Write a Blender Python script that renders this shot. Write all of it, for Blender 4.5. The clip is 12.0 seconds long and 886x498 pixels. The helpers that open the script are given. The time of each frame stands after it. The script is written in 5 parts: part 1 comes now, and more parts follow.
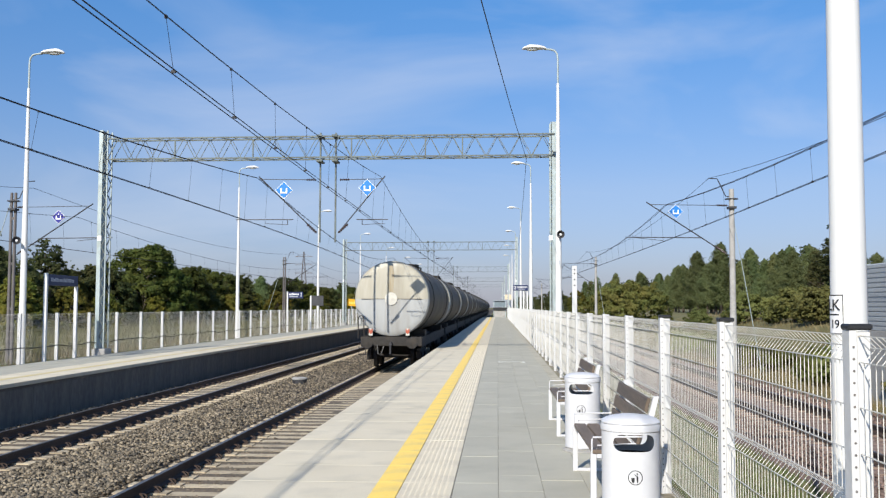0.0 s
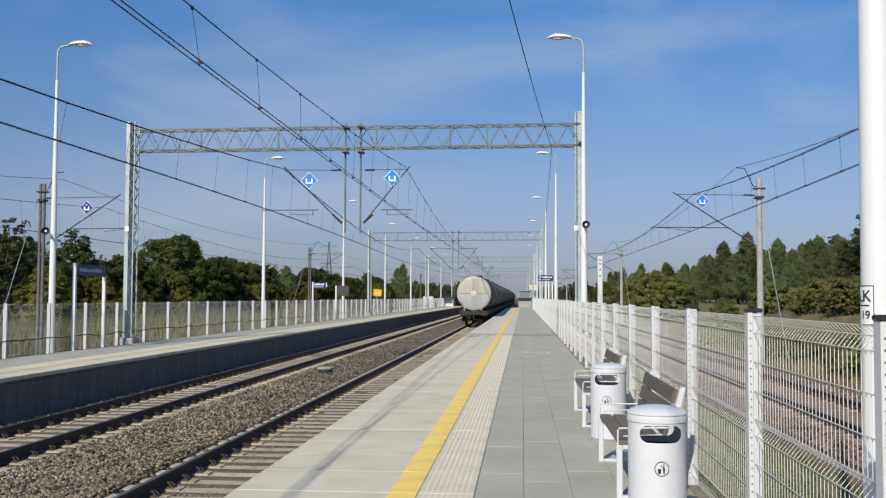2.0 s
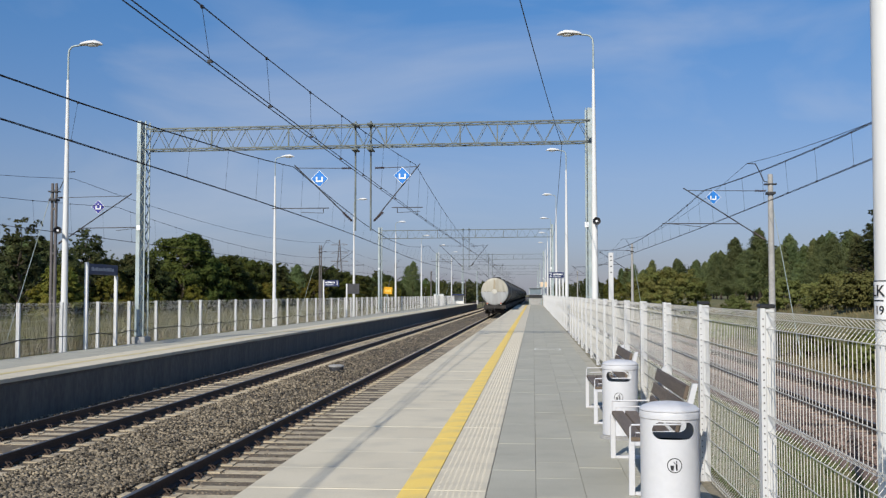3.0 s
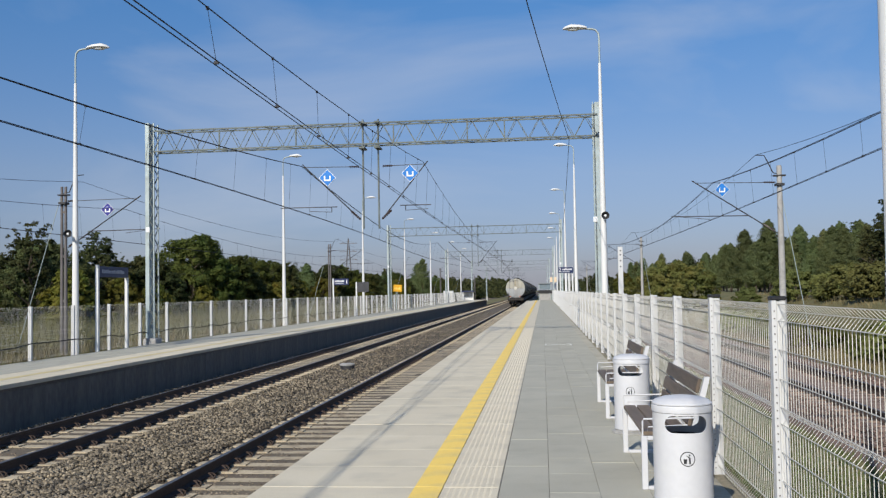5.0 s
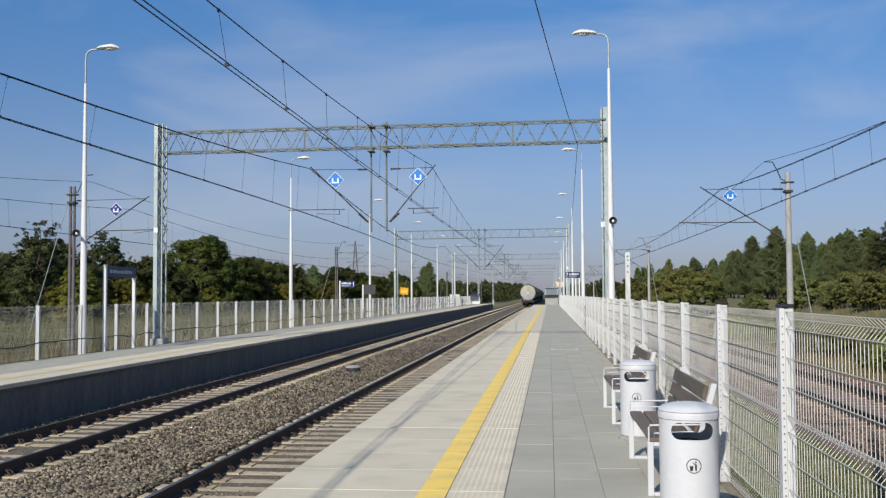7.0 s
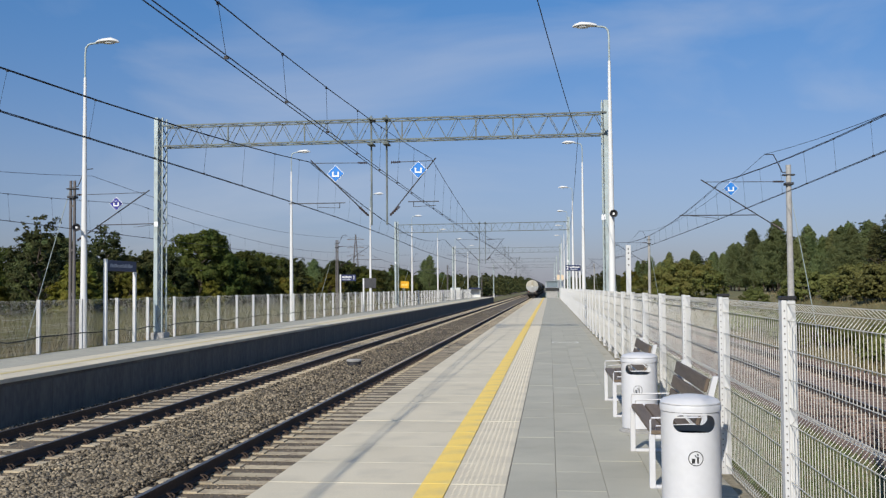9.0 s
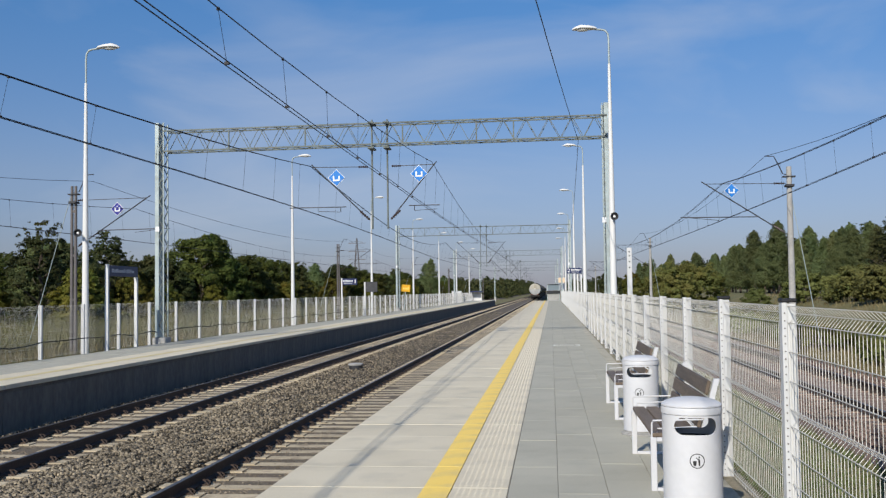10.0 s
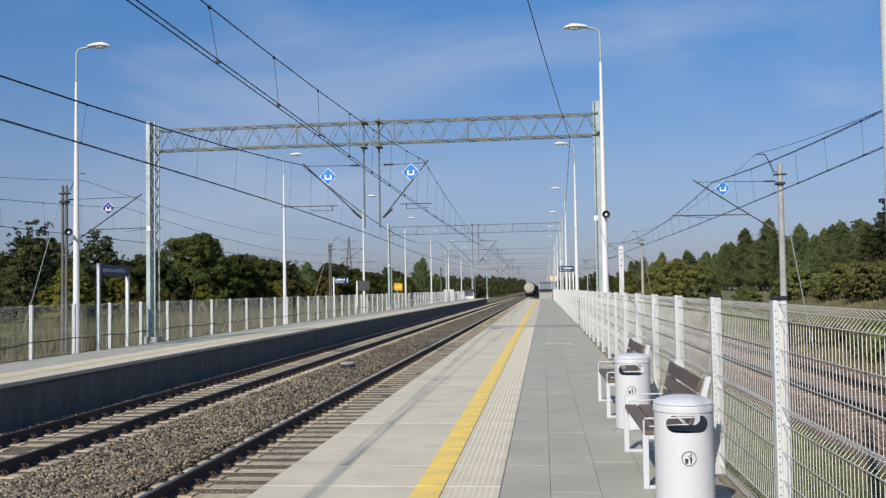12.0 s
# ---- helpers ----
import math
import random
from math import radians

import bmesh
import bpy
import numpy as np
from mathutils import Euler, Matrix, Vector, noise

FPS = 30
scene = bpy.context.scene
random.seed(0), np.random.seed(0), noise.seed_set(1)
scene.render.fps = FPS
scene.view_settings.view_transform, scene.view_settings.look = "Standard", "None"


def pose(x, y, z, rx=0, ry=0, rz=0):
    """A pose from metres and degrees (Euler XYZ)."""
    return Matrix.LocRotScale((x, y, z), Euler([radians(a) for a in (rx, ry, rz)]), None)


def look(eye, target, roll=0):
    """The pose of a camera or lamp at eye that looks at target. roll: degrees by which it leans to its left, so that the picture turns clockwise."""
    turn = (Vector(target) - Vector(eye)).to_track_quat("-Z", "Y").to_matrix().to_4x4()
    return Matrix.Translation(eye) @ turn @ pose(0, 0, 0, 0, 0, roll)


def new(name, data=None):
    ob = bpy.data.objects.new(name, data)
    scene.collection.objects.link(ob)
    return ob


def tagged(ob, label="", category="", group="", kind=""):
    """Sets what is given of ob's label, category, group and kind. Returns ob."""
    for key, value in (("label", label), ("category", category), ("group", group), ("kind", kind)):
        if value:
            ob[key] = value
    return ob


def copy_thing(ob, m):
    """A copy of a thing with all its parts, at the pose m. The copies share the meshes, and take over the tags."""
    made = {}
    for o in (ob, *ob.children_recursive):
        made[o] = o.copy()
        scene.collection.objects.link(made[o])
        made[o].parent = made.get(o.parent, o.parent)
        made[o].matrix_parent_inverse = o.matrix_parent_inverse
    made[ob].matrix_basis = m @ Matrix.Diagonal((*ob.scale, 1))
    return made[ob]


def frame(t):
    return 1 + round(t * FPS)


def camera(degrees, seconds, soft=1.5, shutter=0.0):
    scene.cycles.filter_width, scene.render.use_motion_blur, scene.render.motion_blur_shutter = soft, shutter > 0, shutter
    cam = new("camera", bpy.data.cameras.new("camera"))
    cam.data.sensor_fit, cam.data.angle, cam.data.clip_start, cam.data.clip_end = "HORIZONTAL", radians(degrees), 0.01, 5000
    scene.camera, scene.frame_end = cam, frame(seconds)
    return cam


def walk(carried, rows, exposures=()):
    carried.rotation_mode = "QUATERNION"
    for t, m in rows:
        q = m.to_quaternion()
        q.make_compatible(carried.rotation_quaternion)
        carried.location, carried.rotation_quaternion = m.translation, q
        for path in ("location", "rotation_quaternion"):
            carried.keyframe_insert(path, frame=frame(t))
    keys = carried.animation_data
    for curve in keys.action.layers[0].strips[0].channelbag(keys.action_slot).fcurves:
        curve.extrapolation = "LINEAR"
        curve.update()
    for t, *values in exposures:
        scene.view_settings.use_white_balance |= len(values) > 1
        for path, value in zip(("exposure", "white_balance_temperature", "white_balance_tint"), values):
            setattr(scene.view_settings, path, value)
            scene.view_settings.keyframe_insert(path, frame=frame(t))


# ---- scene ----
cam = camera(48.89, 12.0, soft=1.3)
PATH = [
    (0.0, pose(0.015, -0.002, 1.696, 93.398, -0.163, 3.022)),
    (0.5, pose(0.011, 0.010, 1.695, 93.100, -0.075, 3.273)),
    (1.0, pose(0.010, 0.003, 1.695, 92.953, 0.003, 3.557)),
    (1.5, pose(0.011, 0.007, 1.696, 92.786, -0.240, 3.859)),
    (2.0, pose(0.009, 0.008, 1.697, 92.818, -0.222, 4.476)),
    (2.5, pose(0.006, 0.006, 1.695, 92.708, -0.451, 4.903)),
    (3.0, pose(0.003, 0.012, 1.694, 92.672, 0.029, 5.094)),
    (5.0, pose(0.000, 0.008, 1.697, 92.493, 0.949, 5.657)),
    (5.5, pose(0.000, 0.002, 1.699, 92.587, 1.033, 5.723)),
    (6.0, pose(0.001, 0.006, 1.695, 92.611, 0.493, 5.749)),
    (6.5, pose(0.000, 0.000, 1.700, 92.617, 0.430, 5.931)),
    (7.0, pose(-0.009, -0.007, 1.702, 92.692, 0.323, 6.030)),
    (9.0, pose(-0.015, 0.016, 1.698, 92.309, 0.453, 6.061)),
    (9.5, pose(-0.011, 0.000, 1.703, 92.397, 0.771, 6.096)),
    (10.0, pose(-0.010, -0.005, 1.703, 92.506, 0.755, 6.141)),
    (10.5, pose(-0.014, -0.010, 1.705, 92.563, 0.854, 6.160)),
    (11.0, pose(-0.007, -0.004, 1.704, 92.595, 0.932, 5.823)),
    (11.5, pose(-0.010, -0.010, 1.705, 92.579, 1.090, 5.639)),
    (12.0, pose(-0.009, -0.002, 1.705, 92.409, 0.909, 5.680)),
]
walk(cam, PATH, exposures=[(0.0, 0.37), (0.5, 0.21), (1.0, 0.05), (1.5, 0.0), (12.0, 0.0)])

# ---- light ----
SUN_WAY = Vector((0.425, 1.42, -1.0))
world = bpy.data.worlds.new("sky")
scene.world = world
world.use_nodes = True
wn, wl = world.node_tree.nodes, world.node_tree.links
wn.clear()
w_out, w_bg = wn.new("ShaderNodeOutputWorld"), wn.new("ShaderNodeBackground")
w_sky = wn.new("ShaderNodeTexSky")
w_sky.sky_type, w_sky.sun_disc = "NISHITA", False
w_sky.sun_elevation, w_sky.sun_rotation = radians(34), radians(196.7)
w_sky.altitude, w_sky.air_density, w_sky.dust_density, w_sky.ozone_density = 100, 1.0, 0.6, 2.0
# thin high cloud
w_co, w_map = wn.new("ShaderNodeTexCoord"), wn.new("ShaderNodeMapping")
w_map.inputs["Scale"].default_value = (1.0, 1.0, 3.5)
w_map.inputs["Rotation"].default_value = (0.0, 0.35, 0.2)
w_no, w_rmp, w_mix = wn.new("ShaderNodeTexNoise"), wn.new("ShaderNodeMapRange"), wn.new("ShaderNodeMixRGB")
w_no.inputs["Scale"].default_value, w_no.inputs["Detail"].default_value, w_no.inputs["Distortion"].default_value = 2.2, 6.0, 0.6
w_rmp.inputs["From Min"].default_value, w_rmp.inputs["From Max"].default_value = 0.48, 0.85
w_rmp.inputs["To Max"].default_value = 0.5
w_mix.inputs[2].default_value = (6.2, 6.4, 6.9, 1)
wl.new(w_co.outputs["Generated"], w_map.inputs["Vector"])
wl.new(w_map.outputs["Vector"], w_no.inputs["Vector"])
wl.new(w_no.outputs["Fac"], w_rmp.inputs["Value"])
wl.new(w_rmp.outputs["Result"], w_mix.inputs[0])
w_sep, w_ramp, w_tint = wn.new("ShaderNodeSeparateXYZ"), wn.new("ShaderNodeValToRGB"), wn.new("ShaderNodeMixRGB")
w_tint.blend_type, w_tint.inputs[0].default_value = "MULTIPLY", 1.0
w_ramp.color_ramp.elements[0].position, w_ramp.color_ramp.elements[0].color = 0.0, (0.42, 0.445, 0.70, 1)
w_ramp.color_ramp.elements[1].position, w_ramp.color_ramp.elements[1].color = 0.32, (0.42, 0.79, 1.12, 1)
w_mid = w_ramp.color_ramp.elements.new(0.12)
w_mid.color = (0.61, 0.635, 0.81, 1)
wl.new(w_co.outputs["Generated"], w_sep.inputs[0])
wl.new(w_sep.outputs["Z"], w_ramp.inputs["Fac"])
wl.new(w_sky.outputs[0], w_tint.inputs[1])
wl.new(w_ramp.outputs[0], w_tint.inputs[2])
wl.new(w_tint.outputs[0], w_mix.inputs[1])
wl.new(w_mix.outputs[0], w_bg.inputs["Color"])
w_bg.inputs["Strength"].default_value = 0.1
wl.new(w_bg.outputs[0], w_out.inputs[0])
sun = new("sun", bpy.data.lights.new("sun", "SUN"))
sun.data.energy, sun.data.angle, sun.data.color = 4.6, radians(0.53), (1.0, 0.94, 0.83)
sun.matrix_world = look((0, 0, 60), Vector((0, 0, 60)) + SUN_WAY)


# ---- materials ----
def mat(name, a, b=None, rough=0.6, metal=0.0, fine=30.0, broad=1.5, bump=0.0, spread=0.5, island=0.0, random_tint=0.0, dirt=None, dirt_amount=0.0, stretch=(1, 1, 1), bump_scale=None):
    """Two colours mixed by fine and broad noise, with a bump, a tint per piece, and blotches of dirt."""
    m = bpy.data.materials.new(name)
    m.use_nodes = True
    n, l = m.node_tree.nodes, m.node_tree.links
    bsdf = n["Principled BSDF"]
    b = b or tuple(c * 0.85 for c in a)
    co, mp = n.new("ShaderNodeTexCoord"), n.new("ShaderNodeMapping")
    mp.inputs["Scale"].default_value = stretch
    geo = n.new("ShaderNodeNewGeometry")
    l.new(co.outputs["Object"] if not (island or random_tint) else geo.outputs["Position"], mp.inputs["Vector"])
    t1, t2 = n.new("ShaderNodeTexNoise"), n.new("ShaderNodeTexNoise")
    t1.inputs["Scale"].default_value, t1.inputs["Detail"].default_value = fine, 5.0
    t2.inputs["Scale"].default_value, t2.inputs["Detail"].default_value = broad, 4.0
    for t in (t1, t2):
        l.new(mp.outputs["Vector"], t.inputs["Vector"])
    add = n.new("ShaderNodeMath")
    add.operation = "ADD"
    l.new(t1.outputs["Fac"], add.inputs[0])
    l.new(t2.outputs["Fac"], add.inputs[1])
    rng = n.new("ShaderNodeMapRange")
    rng.inputs["From Min"].default_value, rng.inputs["From Max"].default_value = 1.0 - spread * 0.5, 1.0 + spread * 0.5
    l.new(add.outputs[0], rng.inputs["Value"])
    mix = n.new("ShaderNodeMixRGB")
    mix.inputs[1].default_value, mix.inputs[2].default_value = (*a, 1), (*b, 1)
    l.new(rng.outputs["Result"], mix.inputs[0])
    col = mix.outputs[0]
    if dirt:
        t3, r3, m3 = n.new("ShaderNodeTexNoise"), n.new("ShaderNodeMapRange"), n.new("ShaderNodeMixRGB")
        t3.inputs["Scale"].default_value, t3.inputs["Detail"].default_value = broad * 2.3, 8.0
        l.new(mp.outputs["Vector"], t3.inputs["Vector"])
        r3.inputs["From Min"].default_value, r3.inputs["From Max"].default_value, r3.inputs["To Max"].default_value = 0.5, 0.72, dirt_amount
        l.new(t3.outputs["Fac"], r3.inputs["Value"])
        l.new(r3.outputs["Result"], m3.inputs[0])
        l.new(col, m3.inputs[1])
        m3.inputs[2].default_value = (*dirt, 1)
        col = m3.outputs[0]
    if island or random_tint:
        hsv, r4 = n.new("ShaderNodeHueSaturation"), n.new("ShaderNodeMapRange")
        amount = island or random_tint
        if island:
            l.new(geo.outputs["Random Per Island"], r4.inputs["Value"])
        else:
            info = n.new("ShaderNodeObjectInfo")
            l.new(info.outputs["Random"], r4.inputs["Value"])
        r4.inputs["To Min"].default_value, r4.inputs["To Max"].default_value = 1 - amount, 1 + amount
        l.new(r4.outputs["Result"], hsv.inputs["Value"])
        l.new(col, hsv.inputs["Color"])
        col = hsv.outputs[0]
    l.new(col, bsdf.inputs["Base Color"])
    rr = n.new("ShaderNodeMapRange")
    rr.inputs["To Min"].default_value, rr.inputs["To Max"].default_value = max(0.05, rough - 0.1), min(1.0, rough + 0.1)
    l.new(t1.outputs["Fac"], rr.inputs["Value"])
    l.new(rr.outputs["Result"], bsdf.inputs["Roughness"])
    bsdf.inputs["Metallic"].default_value = metal
    if bump:
        bp, tb = n.new("ShaderNodeBump"), t1
        if bump_scale:
            tb = n.new("ShaderNodeTexNoise")
            tb.inputs["Scale"].default_value, tb.inputs["Detail"].default_value = bump_scale, 4.0
            l.new(mp.outputs["Vector"], tb.inputs["Vector"])
        bp.inputs["Strength"].default_value, bp.inputs["Distance"].default_value = bump, 0.02
        l.new(tb.outputs["Fac"], bp.inputs["Height"])
        l.new(bp.outputs[0], bsdf.inputs["Normal"])
    return m


def leaf_mat(name, a, b):
    m = mat(name, a, b, rough=0.75, fine=1.2, broad=0.22, spread=0.7, island=0.18)
    n, l = m.node_tree.nodes, m.node_tree.links
    bsdf = n["Principled BSDF"]
    bsdf.inputs["Specular IOR Level"].default_value = 0.2
    # each tree leans to its own shade of green
    info, hue, val, own = n.new("ShaderNodeObjectInfo"), n.new("ShaderNodeMapRange"), n.new("ShaderNodeMapRange"), n.new("ShaderNodeHueSaturation")
    spin = n.new("ShaderNodeMath")
    spin.operation, spin.inputs[1].default_value = "PINGPONG", 0.143
    hue.inputs["To Min"].default_value, hue.inputs["To Max"].default_value = 0.472, 0.515
    val.inputs["From Max"].default_value = 0.143
    val.inputs["To Min"].default_value, val.inputs["To Max"].default_value = 0.78, 1.32
    l.new(info.outputs["Random"], hue.inputs["Value"])
    l.new(info.outputs["Random"], spin.inputs[0])
    l.new(spin.outputs[0], val.inputs["Value"])
    l.new(hue.outputs["Result"], own.inputs["Hue"])
    l.new(val.outputs["Result"], own.inputs["Value"])
    l.new(bsdf.inputs["Base Color"].links[0].from_socket, own.inputs["Color"])
    l.new(own.outputs[0], bsdf.inputs["Base Color"])
    tr, ms = n.new("ShaderNodeBsdfTranslucent"), n.new("ShaderNodeMixShader")
    ms.inputs[0].default_value = 0.42
    l.new(bsdf.inputs["Base Color"].links[0].from_socket, tr.inputs["Color"])
    l.new(bsdf.outputs[0], ms.inputs[1])
    l.new(tr.outputs[0], ms.inputs[2])
    l.new(ms.outputs[0], n["Material Output"].inputs[0])
    return m


M_SLAB = mat("cream_concrete", (0.66, 0.59, 0.455), (0.585, 0.52, 0.395), 0.8, fine=60, broad=0.8, bump=0.12, random_tint=0.05, dirt=(0.33, 0.31, 0.26), dirt_amount=0.35)
M_GREY = mat("grey_concrete", (0.43, 0.412, 0.342), (0.37, 0.353, 0.292), 0.85, fine=80, broad=0.9, bump=0.15, random_tint=0.045, dirt=(0.25, 0.245, 0.21), dirt_amount=0.28)
M_TACT = mat("tactile_concrete", (0.655, 0.59, 0.46), (0.59, 0.525, 0.405), 0.8, fine=60, broad=1.0, bump=0.1, dirt=(0.36, 0.33, 0.28), dirt_amount=0.4)
M_YELLOW = mat("yellow_paint", (0.97, 0.70, 0.16), (0.90, 0.62, 0.13), 0.6, fine=70, broad=1.2, bump=0.08, dirt=(0.55, 0.44, 0.22), dirt_amount=0.55)
M_YELLOW_OLD = mat("faded_yellow_paint", (0.62, 0.5, 0.22), (0.55, 0.46, 0.26), 0.7, fine=60, broad=1.0, dirt=(0.5, 0.46, 0.36), dirt_amount=0.6)
M_JOINT = mat("joint_sand", (0.24, 0.23, 0.2), (0.15, 0.145, 0.125), 0.95, fine=40, bump=0.3)
M_KERB = mat("kerb_soil", (0.33, 0.28, 0.2), (0.2, 0.175, 0.115), 0.95, fine=25, broad=2.0, bump=0.6, dirt=(0.1, 0.12, 0.05), dirt_amount=0.8)
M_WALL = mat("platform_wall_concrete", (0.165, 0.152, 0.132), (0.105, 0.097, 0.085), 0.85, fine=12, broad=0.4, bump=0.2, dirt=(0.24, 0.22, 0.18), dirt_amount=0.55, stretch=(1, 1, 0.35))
M_BALLAST = mat("ballast_bed", (0.15, 0.122, 0.088), (0.08, 0.065, 0.048), 0.95, fine=22, broad=0.6, bump=1.0, spread=0.5, dirt=(0.15, 0.105, 0.08), dirt_amount=0.5)
M_STONE = mat("ballast_stone", (0.24, 0.197, 0.137), (0.118, 0.096, 0.068), 0.9, fine=30, broad=0.7, spread=0.5, island=0.95)
M_CRIB = mat("brake_dust_ballast", (0.215, 0.17, 0.118), (0.115, 0.09, 0.063), 0.95, fine=30, broad=0.7, spread=0.5, island=0.6)
M_STONE_R = mat("reddish_ballast", (0.21, 0.145, 0.12), (0.12, 0.082, 0.068), 0.95, fine=25, broad=0.6, bump=1.0, island=0.4)
M_SLEEPER = mat("sleeper_concrete", (0.53, 0.445, 0.315), (0.4, 0.335, 0.235), 0.9, fine=40, broad=2.0, bump=0.25, random_tint=0.12, dirt=(0.14, 0.1, 0.07), dirt_amount=0.6)
M_SLEEPER_E = mat("rust_dusted_sleeper", (0.3, 0.22, 0.175), (0.2, 0.145, 0.115), 0.9, fine=40, broad=2.0, bump=0.25, random_tint=0.12, dirt=(0.13, 0.085, 0.065), dirt_amount=0.7)
M_RUST = mat("rusty_rail_side", (0.075, 0.048, 0.034), (0.042, 0.028, 0.022), 0.75, fine=30, broad=1.0, bump=0.2)
M_STEEL = mat("rail_head_steel", (0.20, 0.18, 0.165), (0.13, 0.115, 0.105), 0.42, 0.7, fine=8, broad=0.5, stretch=(1, 0.05, 1))
M_WHITE = mat("white_powder_coat", (0.60, 0.60, 0.62), (0.56, 0.56, 0.58), 0.4, fine=20, broad=2.0, bump=0.02, dirt=(0.6, 0.6, 0.57), dirt_amount=0.3)
M_FENCE = mat("white_fence_coat", (0.62, 0.62, 0.62), (0.55, 0.55, 0.55), 0.45, fine=20, broad=1.0, dirt=(0.5, 0.5, 0.46), dirt_amount=0.3)
M_FENCEWIRE = mat("weathered_fence_wire", (0.63, 0.61, 0.57), (0.54, 0.53, 0.49), 0.5, fine=20, broad=1.0, dirt=(0.34, 0.33, 0.29), dirt_amount=0.4)
M_POLE = mat("white_pole_paint", (0.71, 0.71, 0.70), (0.66, 0.66, 0.65), 0.45, fine=12, broad=0.8, bump=0.03, dirt=(0.55, 0.54, 0.5), dirt_amount=0.35, stretch=(1, 1, 0.3))
M_GALV = mat("galvanised_steel", (0.42, 0.48, 0.48), (0.33, 0.39, 0.4), 0.55, 0.3, fine=15, broad=1.2, dirt=(0.22, 0.24, 0.22), dirt_amount=0.5)
M_BEAM = mat("grey_green_steel", (0.15, 0.178, 0.172), (0.075, 0.09, 0.088), 0.6, 0.2, fine=15, broad=1.2, dirt=(0.13, 0.12, 0.1), dirt_amount=0.6)
M_DARK = mat("dark_steel", (0.06, 0.06, 0.065), (0.035, 0.035, 0.04), 0.6, 0.3, fine=20, broad=2)
M_WIRE = mat("copper_wire_dark", (0.035, 0.035, 0.04), (0.02, 0.02, 0.025), 0.6, 0.5)
M_INSUL = mat("insulator_brown", (0.055, 0.035, 0.03), (0.035, 0.024, 0.02), 0.25)
M_CONC_POLE = mat("concrete_mast", (0.42, 0.41, 0.395), (0.31, 0.30, 0.285), 0.85, fine=20, broad=1.0, bump=0.15, dirt=(0.17, 0.17, 0.16), dirt_amount=0.5)
M_TWIN = mat("weathered_brown_steel", (0.17, 0.155, 0.15), (0.11, 0.1, 0.1), 0.7, 0.2, fine=20, broad=1.0)
M_WOOD = mat("brown_stained_wood", (0.165, 0.122, 0.086), (0.105, 0.077, 0.054), 0.55, fine=18, broad=3.0, bump=0.12, random_tint=0.12, stretch=(8, 0.6, 8))
M_BLACK = mat("black_plastic", (0.02, 0.02, 0.022), (0.012, 0.012, 0.013), 0.5)
M_INNER = mat("dark_liner", (0.035, 0.035, 0.04), (0.02, 0.02, 0.025), 0.7)
M_BLUE = mat("sign_blue", (0.015, 0.2, 0.62), (0.012, 0.17, 0.55), 0.4)
M_VIOLET = mat("sign_dark_blue", (0.03, 0.032, 0.27), (0.026, 0.028, 0.23), 0.4)
M_NAVY = mat("sign_navy", (0.012, 0.022, 0.09), (0.01, 0.018, 0.07), 0.4)
M_SIGNW = mat("sign_white", (0.8, 0.8, 0.8), (0.75, 0.75, 0.75), 0.5)
M_KERBSLAB = mat("worn_kerb_concrete", (0.47, 0.435, 0.35), (0.38, 0.35, 0.28), 0.85, fine=50, broad=1.1, bump=0.15, random_tint=0.06, dirt=(0.2, 0.19, 0.14), dirt_amount=0.5)
M_STENCIL = mat("worn_stencil_paint", (0.66, 0.66, 0.62), (0.5, 0.5, 0.46), 0.7, fine=40, broad=5)
M_BAR = mat("sign_lettering_grey", (0.45, 0.47, 0.52), (0.4, 0.42, 0.47), 0.5)
M_ORANGE = mat("sign_amber", (0.82, 0.42, 0.02), (0.75, 0.38, 0.02), 0.5)
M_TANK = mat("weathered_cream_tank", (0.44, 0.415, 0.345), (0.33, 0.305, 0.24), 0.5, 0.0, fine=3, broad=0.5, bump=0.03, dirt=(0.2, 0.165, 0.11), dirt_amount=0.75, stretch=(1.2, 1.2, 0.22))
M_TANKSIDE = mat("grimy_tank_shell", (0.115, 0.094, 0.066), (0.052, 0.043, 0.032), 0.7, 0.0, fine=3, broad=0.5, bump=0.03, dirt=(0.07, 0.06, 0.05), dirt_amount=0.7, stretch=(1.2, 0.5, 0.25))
M_TANKPLATE = mat("grimy_white_plate", (0.56, 0.54, 0.48), (0.47, 0.45, 0.4), 0.55, fine=8, broad=2.0)
M_TANKLOW = mat("weathered_grey_tank", (0.40, 0.41, 0.41), (0.33, 0.335, 0.33), 0.5, 0.0, fine=3, broad=0.6, bump=0.03, dirt=(0.24, 0.22, 0.19), dirt_amount=0.5, stretch=(1.2, 1.2, 0.22))
M_FRAME = mat("sooty_underframe", (0.032, 0.028, 0.025), (0.017, 0.015, 0.013), 0.8, fine=8, broad=1.0, bump=0.15, dirt=(0.07, 0.052, 0.036), dirt_amount=0.5)
M_BOGIE = mat("black_running_gear", (0.026, 0.022, 0.019), (0.014, 0.012, 0.011), 0.8, fine=8, broad=1.0, bump=0.2)
M_STREAK = mat("rust_streak", (0.30, 0.24, 0.15), (0.38, 0.33, 0.24), 0.6, fine=4, broad=1.5, stretch=(4, 4, 0.4))
M_RED = mat("tail_board_red", (0.42, 0.09, 0.045), (0.34, 0.075, 0.04), 0.5)
M_BARK = mat("bark", (0.11, 0.085, 0.06), (0.06, 0.047, 0.035), 0.95, fine=14, broad=2.0, bump=0.6, stretch=(1, 1, 0.2))
